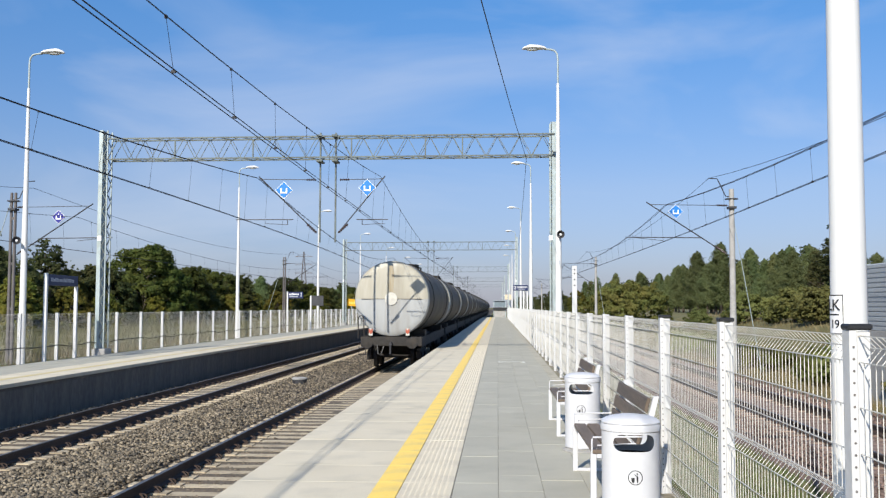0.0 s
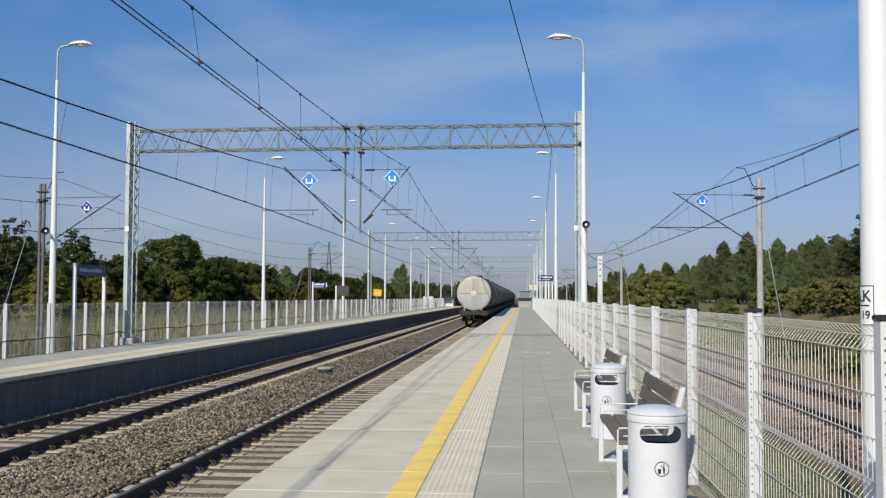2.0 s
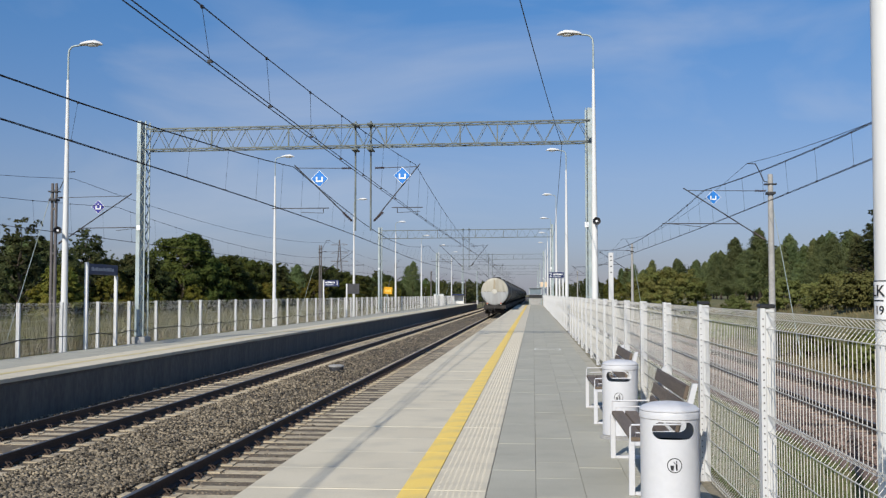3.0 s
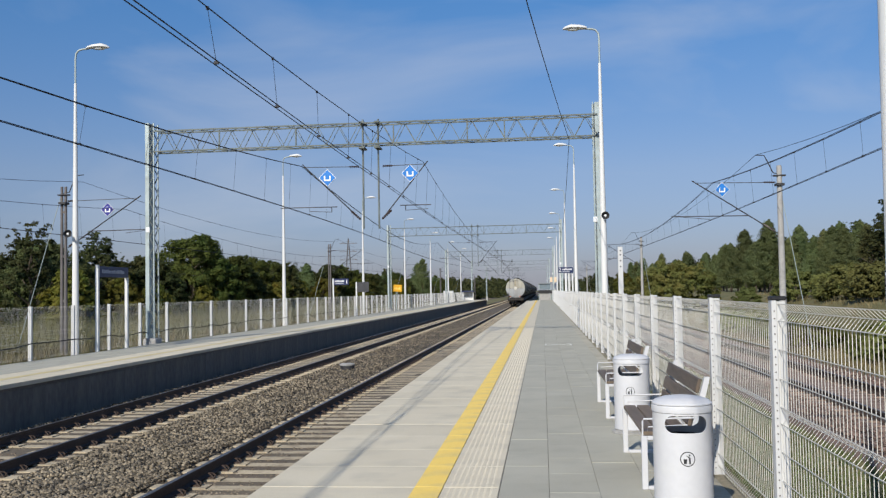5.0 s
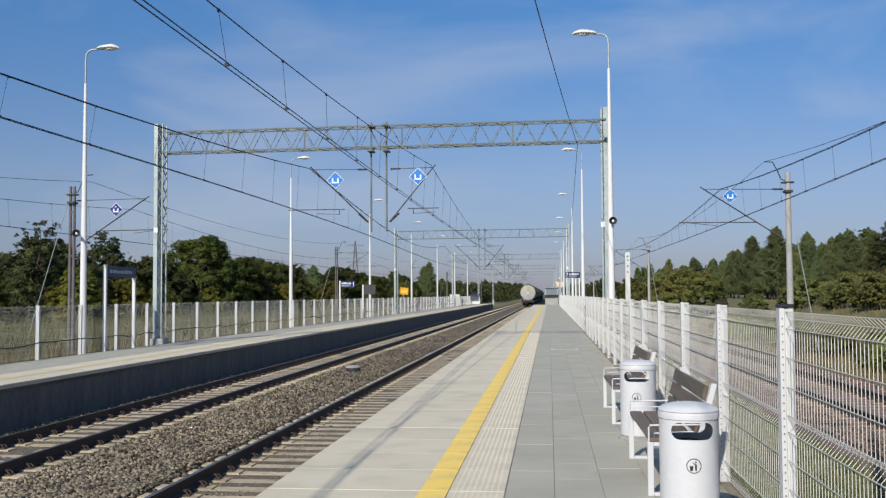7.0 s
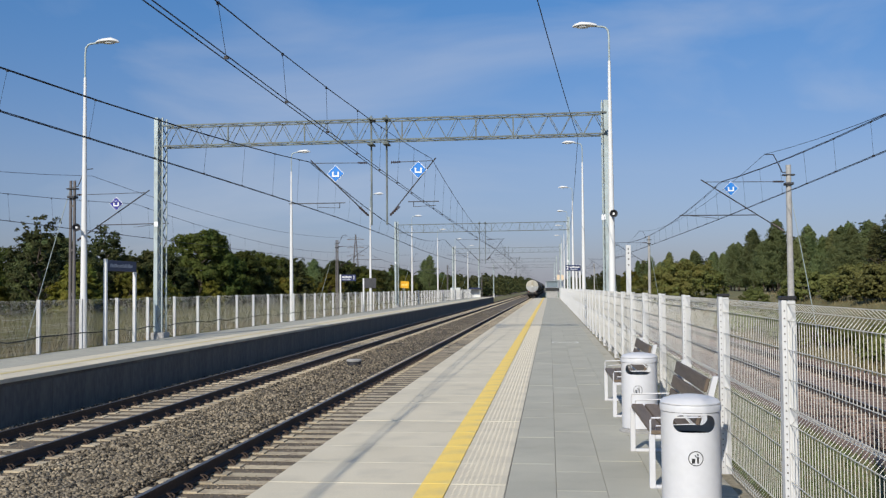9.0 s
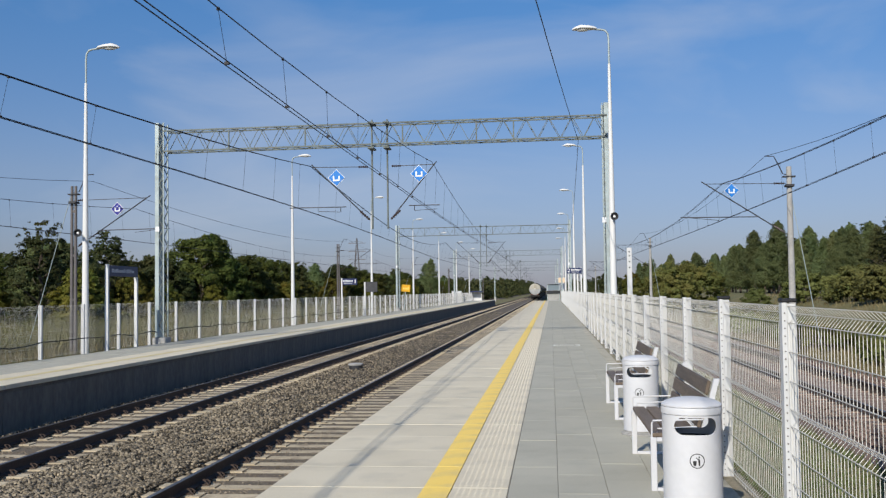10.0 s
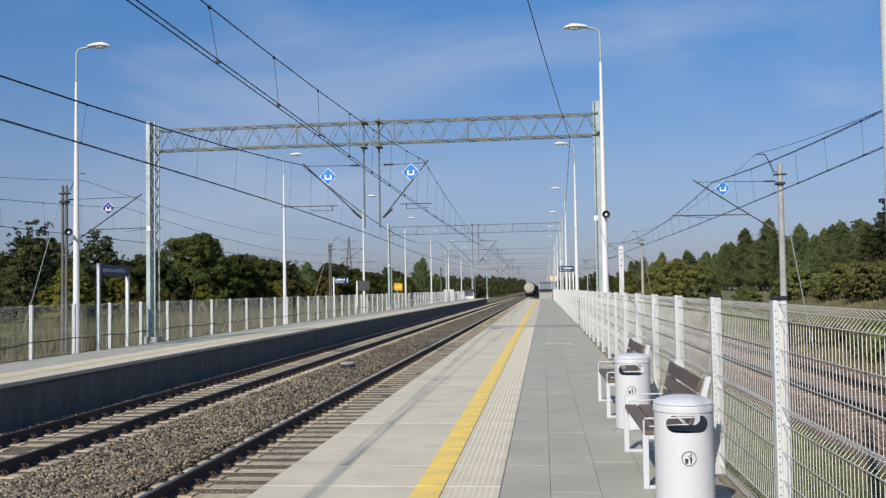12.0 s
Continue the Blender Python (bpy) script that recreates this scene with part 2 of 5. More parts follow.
M_LEAF = [leaf_mat("leaf_green", (0.044, 0.074, 0.018), (0.118, 0.122, 0.028)), leaf_mat("leaf_dark", (0.042, 0.064, 0.024), (0.092, 0.09, 0.032)),
          leaf_mat("leaf_pine", (0.115, 0.16, 0.066), (0.175, 0.2, 0.08)), leaf_mat("leaf_autumn", (0.195, 0.158, 0.05), (0.115, 0.15, 0.042)),
          leaf_mat("leaf_yellow_green", (0.2, 0.165, 0.028), (0.1, 0.14, 0.028)), leaf_mat("leaf_shrub", (0.15, 0.18, 0.055), (0.215, 0.225, 0.075))]
M_GRASS = mat("meadow", (0.175, 0.145, 0.062), (0.09, 0.098, 0.034), 0.95, fine=9, broad=0.12, bump=0.7, spread=0.45, dirt=(0.25, 0.2, 0.1), dirt_amount=0.6)
M_BLADE = mat("grass_blade", (0.105, 0.125, 0.042), (0.055, 0.08, 0.023), 0.7, fine=2, broad=0.4, island=0.4)
M_STRAW = mat("dry_grass_blade", (0.185, 0.142, 0.066), (0.11, 0.094, 0.04), 0.75, fine=2, broad=0.4, island=0.35)
M_WEED = mat("yellowing_weed", (0.155, 0.132, 0.048), (0.09, 0.098, 0.034), 0.75, fine=2, broad=0.3, island=0.4)
M_NOISE = mat("noise_barrier_grey", (0.45, 0.47, 0.48), (0.4, 0.42, 0.43), 0.55, 0.1, fine=10, broad=0.8)
M_CREAM = mat("cream_board", (0.72, 0.55, 0.38), (0.66, 0.5, 0.35), 0.5)
M_GLASS = mat("grey_glazing", (0.2, 0.25, 0.28), (0.16, 0.2, 0.23), 0.15)
M_LENS = mat("lamp_lens", (0.7, 0.72, 0.72), (0.65, 0.67, 0.68), 0.2)


# ---- mesh tools ----
class Shape:
    """Collects vertices and faces of one mesh."""

    def __init__(self):
        self.v, self.f = [], []

    def add(self, verts, faces, m=None):
        k = len(self.v)
        self.v += [tuple(m @ Vector(p)) for p in verts] if m else [tuple(p) for p in verts]
        self.f += [tuple(i + k for i in q) for q in faces]
        return self

    def box(self, x0, x1, y0, y1, z0, z1, c=0.0, m=None):
        """A box with chamfered edges."""
        if not c:
            vs = [(x, y, z) for x in (x0, x1) for y in (y0, y1) for z in (z0, z1)]
            return self.add(vs, [(0, 1, 3, 2), (4, 6, 7, 5), (0, 4, 5, 1), (2, 3, 7, 6), (0, 2, 6, 4), (1, 5, 7, 3)], m)
        lo, hi = (x0, y0, z0), (x1, y1, z1)
        vs, at = [], {}
        for k in range(8):
            s = (k >> 2 & 1, k >> 1 & 1, k & 1)
            for ax in range(3):
                at[k, ax] = len(vs)
                vs.append(tuple((hi[i] if s[i] else lo[i]) + (0 if i == ax else (-c if s[i] else c)) for i in range(3)))
        fs = []
        for ax in range(3):
            o = [i for i in range(3) if i != ax]
            for s in (0, 1):
                ring = []
                for p, q in ((0, 0), (1, 0), (1, 1), (0, 1)):
                    b = [0, 0, 0]
                    b[ax], b[o[0]], b[o[1]] = s, p, q
                    ring.append(at[b[0] << 2 | b[1] << 1 | b[2], ax])
                fs.append(tuple(ring) if (s == 1) == (ax != 1) else tuple(ring[::-1]))
            for p in (0, 1):
                for q in (0, 1):
                    ks = []
                    for s in (0, 1):
                        b = [0, 0, 0]
                        b[ax], b[o[0]], b[o[1]] = s, p, q
                        ks.append(b[0] << 2 | b[1] << 1 | b[2])
                    fs.append((at[ks[0], o[0]], at[ks[1], o[0]], at[ks[1], o[1]], at[ks[0], o[1]]))
        fs += [tuple(at[k, ax] for ax in range(3)) for k in range(8)]
        return self.add(vs, fs, m)

    def rod(self, a, b, r0, r1=None, n=8, caps=True):
        """A round bar from a to b."""
        a, b = Vector(a), Vector(b)
        r1 = r0 if r1 is None else r1
        d = (b - a).normalized()
        u = d.orthogonal().normalized()
        w = d.cross(u)
        vs = []
        for p, r in ((a, r0), (b, r1)):
            vs += [p + r * (math.cos(t) * u + math.sin(t) * w) for t in (2 * math.pi * (i + 0.5) / n for i in range(n))]
        fs = [(i, (i + 1) % n, n + (i + 1) % n, n + i) for i in range(n)]
        if caps:
            fs += [tuple(range(n))[::-1], tuple(range(n, 2 * n))]
        return self.add(vs, fs)

    def bar(self, a, b, w, h):
        """A flat bar from a to b: w across, h in its other direction."""
        a, b = Vector(a), Vector(b)
        d = (b - a).normalized()
        u = d.cross(Vector((0, 0, 1)))
        u = Vector((1, 0, 0)) if u.length < 1e-3 else u.normalized()
        q = u.cross(d)
        vs = [p + s * u * w / 2 + t * q * h / 2 for p in (a, b) for s, t in ((-1, -1), (1, -1), (1, 1), (-1, 1))]
        return self.add(vs, [(3, 2, 1, 0), (4, 5, 6, 7), (0, 1, 5, 4), (1, 2, 6, 5), (2, 3, 7, 6), (3, 0, 4, 7)])

    def tube(self, pts, r, n=6):
        """A round tube along points."""
        pts = [Vector(p) for p in pts]
        vs, fs = [], []
        for i, p in enumerate(pts):
            d = (pts[min(i + 1, len(pts) - 1)] - pts[max(i - 1, 0)]).normalized()
            u = d.cross(Vector((0.31, 0.11, 0.94)))
            u = u.normalized() if u.length > 1e-3 else d.orthogonal().normalized()
            w = d.cross(u)
            vs += [p + r * (math.cos(2 * math.pi * k / n) * u + math.sin(2 * math.pi * k / n) * w) for k in range(n)]
            if i:
                j = (i - 1) * n
                fs += [(j + k, j + (k + 1) % n, j + n + (k + 1) % n, j + n + k) for k in range(n)]
        fs += [tuple(range(n))[::-1], tuple(range(len(vs) - n, len(vs)))]
        return self.add(vs, fs)

    def lathe(self, profile, n=32, axis="z", m=None, closed=False):
        """Turns (radius, height) pairs about an axis."""
        vs, fs = [], []
        for r, z in profile:
            for k in range(n):
                c, s = r * math.cos(2 * math.pi * k / n), r * math.sin(2 * math.pi * k / n)
                vs.append((c, s, z) if axis == "z" else ((c, z, s) if axis == "y" else (z, c, s)))
        for i in range(len(profile) - 1):
            fs += [(i * n + k, i * n + (k + 1) % n, (i + 1) * n + (k + 1) % n, (i + 1) * n + k) for k in range(n)]
        if closed:
            j = (len(profile) - 1) * n
            fs += [(j + k, j + (k + 1) % n, (k + 1) % n, k) for k in range(n)]
            return self.add(vs, fs, m)
        if profile[0][0] > 1e-4:
            fs.append(tuple(range(n))[::-1])
        if profile[-1][0] > 1e-4:
            fs.append(tuple(range(len(vs) - n, len(vs))))
        return self.add(vs, fs, m)

    def prism(self, outline, y0, y1, m=None):
        """Extrudes an (x, z) outline along y."""
        n = len(outline)
        vs = [(x, y, z) for y in (y0, y1) for x, z in outline]
        return self.add(vs, [(i, (i + 1) % n, n + (i + 1) % n, n + i) for i in range(n)] + [tuple(range(n))[::-1], tuple(range(n, 2 * n))], m)

    def mesh(self, name, material, smooth=40):
        me = bpy.data.meshes.new(name)
        me.from_pydata(self.v, [], self.f)
        bm = bmesh.new()
        bm.from_mesh(me)
        bmesh.ops.recalc_face_normals(bm, faces=bm.faces)
        bm.to_mesh(me)
        bm.free()
        me.materials.append(material)
        if smooth:
            me.polygons.foreach_set("use_smooth", [True] * len(me.polygons))
            me.set_sharp_from_angle(angle=radians(smooth))
        return me


def part(name, shape, material, parent=None, label="", smooth=40, at=None):
    """Links a shape, or a mesh that alike pieces share, as one object under a thing or a part."""
    me = shape.mesh(name, material, smooth) if isinstance(shape, Shape) else shape
    ob = new(name, me)
    if parent:
        ob.parent = parent
    if at is not None:
        ob.matrix_basis = at
    if label:
        ob["label"] = label
    return ob


def thing(name, label, category, m=None, group="", kind=""):
    ob = new(name)
    ob.empty_display_size = 0.1
    if m is not None:
        ob.matrix_basis = m
    return tagged(ob, label, category, group, kind)


def raw_mesh(name, verts, faces, material):
    """A large mesh straight from arrays."""
    me = bpy.data.meshes.new(name)
    verts, faces = np.asarray(verts, dtype=np.float32), np.asarray(faces, dtype=np.int32)
    n = faces.shape[1]
    me.vertices.add(len(verts))
    me.vertices.foreach_set("co", verts.ravel())
    me.loops.add(faces.size)
    me.loops.foreach_set("vertex_index", faces.ravel())
    me.polygons.add(len(faces))
    me.polygons.foreach_set("loop_start", np.arange(0, faces.size, n, dtype=np.int32))
    me.update(calc_edges=True)
    me.materials.append(material)
    return me


# ---- the setting ----
RAIL_Z, BED_Z, GROUND_Z = -0.76, -0.964, -1.1
NEAR_X, FAR_X, EAST_X, WEST_X = -4.16, -8.87, 7.25, -18.5
EDGE_E, EDGE_W, END_Y, END_W, START_Y = -2.48, -10.56, 160.0, 186.0, -14.0
FENCE_E, FENCE_W = 1.6, -14.15
# tracks and platforms bear slightly east of the y axis
BEAR = pose(0, 10, 0, 0, 0, -0.185) @ pose(0, -10, 0)


def rise(x, y):
    """The low bank that carries the pines."""
    t = min(1.0, max(0.0, (x - 15) / 9)) * min(1.0, max(0.0, (y - 38) / 25))
    return 1.9 * t * t * (3 - 2 * t)


def build_ground():
    g = np.concatenate([-np.geomspace(3000, 60, 20), np.linspace(-55, 55, 60), np.geomspace(60, 3000, 20)])
    h = np.concatenate([[-400, -120, -60], np.linspace(-30, 220, 120), np.geomspace(230, 4000, 22)])
    xs, ys = np.meshgrid(g, h)
    zs = np.zeros_like(xs)
    for i in range(xs.shape[0]):
        for j in range(xs.shape[1]):
            x, y = xs[i, j], ys[i, j]
            off = min(1.0, max(0.0, (abs(x + 5.5) - 12) / 12))
            zs[i, j] = GROUND_Z + off * (0.25 * noise.noise((x * 0.05, y * 0.05, 0)) + 0.12 * noise.noise((x * 0.3, y * 0.3, 5))) + rise(x, y)
    verts = np.stack([xs.ravel(), ys.ravel(), zs.ravel()], 1)
    r, c = xs.shape
    k = (np.arange(r - 1)[:, None] * c + np.arange(c - 1)[None]).ravel()
    faces = np.stack([k, k + 1, k + c + 1, k + c], 1)
    ob = new("ground", raw_mesh("ground", verts, faces, M_GRASS))
    tagged(ob, "dry meadow of green and straw grass", "ground", kind="structure")


def trackbed(name, x0, x1, material, y1):
    s = Shape().prism([(x0 - 0.35, GROUND_Z - 0.1), (x1 + 0.35, GROUND_Z - 0.1), (x1, BED_Z), (x0, BED_Z)], -30, y1)
    tagged(part(name, s, material, smooth=0, at=BEAR), "ballast trackbed of crushed grey brown stone", "trackbed", kind="structure")


def stones(name, x0, x1, y0, y1, count, material, size, avoid, cribs=None):
    """Crushed stone: many small uneven lumps, denser towards the front."""
    rng = np.random.default_rng(5)
    u = rng.random(count)
    ys = 1 / (1 / y0 + u * (1 / y1 - 1 / y0))
    xs = x0 + rng.random(count) * (x1 - x0)
    keep = np.ones(count, bool)
    if cribs is not None:
        keep = (np.min([np.abs(xs - ax) for ax in avoid], axis=0) < 1.2 + 0.12 * rng.random(count)) == cribs
    for ax in avoid:
        keep &= np.abs(np.abs(xs - ax) - 0.7525) > 0.085
        on = (np.abs(xs - ax) < 1.27) & (np.abs(((ys - 0.3) % 0.6) - 0.3) < 0.15) & (rng.random(count) < 0.92)
        keep &= ~on
    xs, ys = xs[keep], ys[keep]
    k = len(xs)
    base = np.array([(1, 0, 0), (-1, 0, 0), (0, 1, 0), (0, -1, 0), (0, 0, 1), (0, 0, -1)], float)
    tri = np.array([(0, 2, 4), (2, 1, 4), (1, 3, 4), (3, 0, 4), (2, 0, 5), (1, 2, 5), (3, 1, 5), (0, 3, 5)])
    r = size * (0.5 + 0.85 * rng.random((k, 1, 1)) ** 1.3)
    pts = base[None] * r * (0.6 + 0.8 * rng.random((k, 6, 1))) + 0.3 * r * (rng.random((k, 6, 3)) - 0.5)
    a = rng.random(k) * 6.28
    b = rng.random(k) * 6.28
    ca, sa, cb, sb = np.cos(a), np.sin(a), np.cos(b), np.sin(b)
    x, y, z = pts[..., 0], pts[..., 1], pts[..., 2]
    x, z = x * cb[:, None] - z * sb[:, None], x * sb[:, None] + z * cb[:, None]
    x, y = x * ca[:, None] - y * sa[:, None], x * sa[:, None] + y * ca[:, None]
    between = np.clip((np.min([np.abs(xs - ax) for ax in avoid], axis=0) - 1.2) * 0.5, 0, 0.07)[:, None]
    gap = np.where(np.min([np.abs(xs - ax) for ax in avoid], axis=0) < 1.27, -0.022, 0.0)[:, None]
    z = z * 0.7 + BED_Z + gap + between + 0.012 * rng.random((k, 1))
    verts = np.stack([x + xs[:, None], y + ys[:, None], z], -1).reshape(-1, 3)
    faces = (tri[None] + 6 * np.arange(k)[:, None, None]).reshape(-1, 3)
    ob = new(name, raw_mesh(name, verts, faces, material))
    ob.matrix_basis = BEAR
    return tagged(ob, "loose crushed stone ballast between the rails", "ballast", kind="stuff")


def track(ax, y1, near, label, bed=None):
    """Rails on concrete sleepers with clips."""
    th = thing("railway_track", label, "railway track", BEAR @ pose(ax, 0, 0))
    web = [(-0.075, -0.172), (0.075, -0.172), (0.075, -0.158), (0.014, -0.135), (0.012, -0.05), (0.036, -0.04), (0.036, -0.006), (-0.036, -0.006), (-0.036, -0.04), (-0.012, -0.05), (-0.014, -0.135), (-0.075, -0.158)]
    for sx in (-0.7525, 0.7525):
        r = part("rail", Shape().prism([(sx + x, RAIL_Z + z) for x, z in web], -30, y1), M_RUST, th, "rusty steel rail", 30)
        part("rail_head", Shape().box(sx - 0.034, sx + 0.034, -30, y1, RAIL_Z - 0.004, RAIL_Z, 0.003), M_STEEL, r, "worn bright running surface")
    top = RAIL_Z - 0.178
    sl = Shape()
    for x0, x1, drop in ((-1.25, -0.45, 0), (0.45, 1.25, 0), (-0.45, 0.45, 0.02)):
        sl.prism([(x0, top - 0.16), (x1, top - 0.16), (x1, top - drop), (x0, top - drop)], -0.135, 0.135)
    sleeper = sl.mesh("sleeper", bed or M_SLEEPER, 0)
    cl = Shape()
    cl.tube([(-0.05, -0.07, 0), (-0.05, -0.02, 0.055), (0.0, 0.035, 0.07), (0.05, -0.01, 0.06), (0.045, -0.06, 0.03), (0.0, -0.06, 0.03)], 0.011, 5)
    cl.box(-0.065, 0.065, -0.06, 0.06, -0.01, 0.016, 0.004)
    clip = cl.mesh("clip", M_RUST)
    rest, rest_clips = Shape(), Shape()
    for k in range(int((y1 + 10) / 0.6)):
        y = -9 + 0.6 * k
        if y > 330:
            break
        if near[0] <= y <= near[1]:
            s = part("sleeper", sleeper, None, th, at=pose(0, y + random.uniform(-0.015, 0.015), random.uniform(-0.006, 0.002), 0, random.uniform(-0.2, 0.2), random.uniform(-0.8, 0.8)))
            if y < near[0] + 32:
                for sx in (-0.7525, 0.7525):
                    for d in (-0.125, 0.125):
                        part("clip", clip, None, s, at=pose(sx + d, 0, top + 0.004, 0, 0, 90 if d > 0 else -90))
        elif y > near[1]:
            rest.box(-1.25, 1.25, y - 0.15, y + 0.15, top - 0.1, top)
            for sx in (-0.7525, 0.7525):
                for d in (-0.125, 0.125):
                    rest_clips.box(sx + d - 0.05, sx + d + 0.05, y - 0.06, y + 0.06, top, top + 0.06)
    part("far_sleepers", rest, bed or M_SLEEPER, th, smooth=0)["kind"] = "stuff"
    part("far_clips", rest_clips, M_RUST, th, smooth=0)["kind"] = "stuff"


def platform(name, edge, back, sign, end, label):
    """Concrete body; its wall stands back under the edge slabs."""
    x0, x1 = sorted((edge + sign * 0.07, back))
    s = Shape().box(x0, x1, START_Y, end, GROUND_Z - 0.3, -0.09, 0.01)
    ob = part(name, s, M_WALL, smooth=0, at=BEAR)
    return tagged(ob, label, "platform", kind="structure")


def paving_east(body):
    """Edge slabs, yellow line, warning strip, grey flags and the border by the fence."""
    rng = random.Random(3)
    slab = Shape().box(EDGE_E, -0.868, 0.003, 0.995, -0.088, 0.0, 0.0035).mesh("edge_slab", M_SLAB, 0)
    line = Shape().box(-1.112, -0.866, 0.002, 0.996, -0.006, 0.0045, 0.002).mesh("yellow_line", M_YELLOW, 0)
    warn = Shape().box(-0.862, -0.376, 0.003, 0.996, -0.088, 0.0, 0.003)
    for r in range(8):
        for c in range(16):
            x, y = -0.80 + r * 0.052, 0.04 + c * 0.0613
            warn.lathe([(0.015, 0), (0.011, 0.0026)], 6, m=Matrix.Translation((x, y, 0)))
    warn_far = Shape().box(-0.862, -0.376, 0.003, 0.996, -0.088, 0.0, 0.003)
    for r in range(8):
        warn_far.box(-0.812 + r * 0.052, -0.79 + r * 0.052, 0.01, 0.99, -0.001, 0.003)
    warn, warn_far = warn.mesh("warning_slab", M_TACT, 30), warn_far.mesh("warning_slab_ribbed", M_TACT, 0)
    for y in range(int(START_Y), int(END_Y)):
        off = pose(0, y + 0.5, rng.uniform(-0.0015, 0.0015))
        part("edge_slab", slab, None, body, at=off)
        part("yellow_line", line, None, body, at=pose(0, y + 0.5, 0))
        part("warning_slab", warn if y < 45 else warn_far, None, body, at=off)
    flag = Shape().box(-0.2078, 0.2078, 0.002, 0.838, -0.07, 0.0, 0.0016).mesh("flag", M_GREY, 0)
    far = Shape()
    for c in range(4):
        x = -0.157 + 0.42 * c
        y = START_Y + (0.0, 0.45, 0.2, 0.62)[c]
        while y < END_Y - 0.84:
            z = rng.uniform(-0.002, 0.002)
            if 4 < y < 64:
                part("flag", flag, None, body, at=pose(x, y, z))
            else:
                far.box(x - 0.2075, x + 0.2075, y + 0.003, y + 0.837, -0.07, z)
            y += 0.84
    part("far_flags", far, M_GREY, body, smooth=0)["kind"] = "stuff"
    part("joint_bed", Shape().box(-0.374, 1.31, START_Y, END_Y, -0.1, -0.007), M_JOINT, body, smooth=0)
    part("border", Shape().box(1.535, 1.72, START_Y, END_Y, -0.12, -0.012), M_KERB, body, "sandy border along the fence", smooth=0)
    kerb = Shape().box(1.316, 1.53, 0.003, 0.997, -0.1, -0.004, 0.005).mesh("kerb_slab", M_KERBSLAB, 0)
    far_kerb = Shape()
    for y in range(int(START_Y), int(END_Y)):
        if 4 <= y < 64:
            part("kerb_slab", kerb, None, body, at=pose(rng.uniform(-0.002, 0.002), y + 0.2, rng.uniform(-0.003, 0.001)))
        else:
            far_kerb.box(1.316, 1.53, y + 0.203, y + 1.197, -0.1, -0.004)
    part("far_kerb", far_kerb, M_KERBSLAB, body, smooth=0)["kind"] = "stuff"
    mark = Shape()
    for x, d in ((0.09, 1), (0.85, -1)):
        mark.box(x - 0.025, x + 0.025, 30.1, 30.8, -0.004, 0.0035)
        for y in (30.1, 30.72):
            mark.box(min(x, x + d * 0.12), max(x, x + d * 0.12), y, y + 0.08, -0.004, 0.0034)
    for k in range(7):
        mark.box(0.26 + k * 0.064, 0.3 + k * 0.064, 30.35, 30.62, -0.004, 0.0035)
    part("stencil_mark", mark, M_STENCIL, body, "worn white stencil marks", smooth=0)


def paving_west(body):
    rng = random.Random(8)
    slab = Shape().box(-12.05, EDGE_W, 0.004, 0.992, -0.088, 0.0, 0.006).mesh("edge_slab", M_SLAB, 0)
    line = Shape().box(-11.42, -11.2, 0.002, 0.996, -0.006, 0.0045, 0.002).mesh("yellow_line", M_YELLOW_OLD, 0)
    for y in range(5, int(END_W) - 3):
        part("edge_slab", slab, None, body, at=pose(0, y, rng.uniform(-0.0015, 0.0015)))
        part("yellow_line", line, None, body, at=pose(0, y, 0))
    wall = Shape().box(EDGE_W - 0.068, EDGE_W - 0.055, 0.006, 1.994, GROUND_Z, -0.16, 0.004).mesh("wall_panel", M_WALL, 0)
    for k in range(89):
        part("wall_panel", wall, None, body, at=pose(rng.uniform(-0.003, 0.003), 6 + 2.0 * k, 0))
    flags = Shape()
    for c in range(4):
        for k in range(220):
            y = 5 + 0.84 * k + 0.4 * (c % 2)
            if y < END_W - 4:
                flags.box(-12.47 - 0.43 * c, -12.06 - 0.43 * c, y, y + 0.832, -0.07, rng.uniform(-0.002, 0.002))
    part("flags", flags, M_GREY, body, smooth=0)["kind"] = "stuff"


build_ground()
trackbed("trackbed_main", -10.45, -2.55, M_BALLAST, 1200)
trackbed("trackbed_east", 5.2, 9.3, M_STONE_R, 1200)
trackbed("trackbed_west", -20.4, -16.6, M_BALLAST, 1200)
track(NEAR_X, 1200, (6, 150), "straight main line of rusty rails on concrete sleepers beside the platform")
track(FAR_X, 1200, (12, 150), "straight second line of rusty rails on concrete sleepers")
track(EAST_X, 1200, (14, 90), "railway line beyond the platform fence on reddish ballast", M_SLEEPER_E)
track(WEST_X, 1200, (30, 60), "railway line beyond the far platform in the grass")
stones("ballast_stones", -10.3, -2.65, 8.5, 120, 96000, M_STONE, 0.034, (NEAR_X, FAR_X), False)
stones("ballast_stones", -10.3, -2.65, 8.5, 120, 80000, M_CRIB, 0.034, (NEAR_X, FAR_X), True)
stones("ballast_stones", 5.2, 9.3, 12, 45, 16000, M_STONE_R, 0.04, (EAST_X,))
east = platform("platform_east", EDGE_E, 1.72, 1, END_Y, "concrete platform with cream edge slabs, yellow line and grey flags")
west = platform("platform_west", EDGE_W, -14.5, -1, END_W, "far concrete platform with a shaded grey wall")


# ---- fences ----
PROFILE = [(0.0, 1.576), (0.05, 1.526), (0.0, 1.463), (0.0, 0.888), (0.05, 0.838), (0.0, 0.777), (0.0, 0.18), (0.05, 0.13), (0.0, 0.07)]
PANEL = 2.44


RAILS = PROFILE[1:] + [(0, 1.27), (0, 1.074), (0, 0.589), (0, 0.4)]


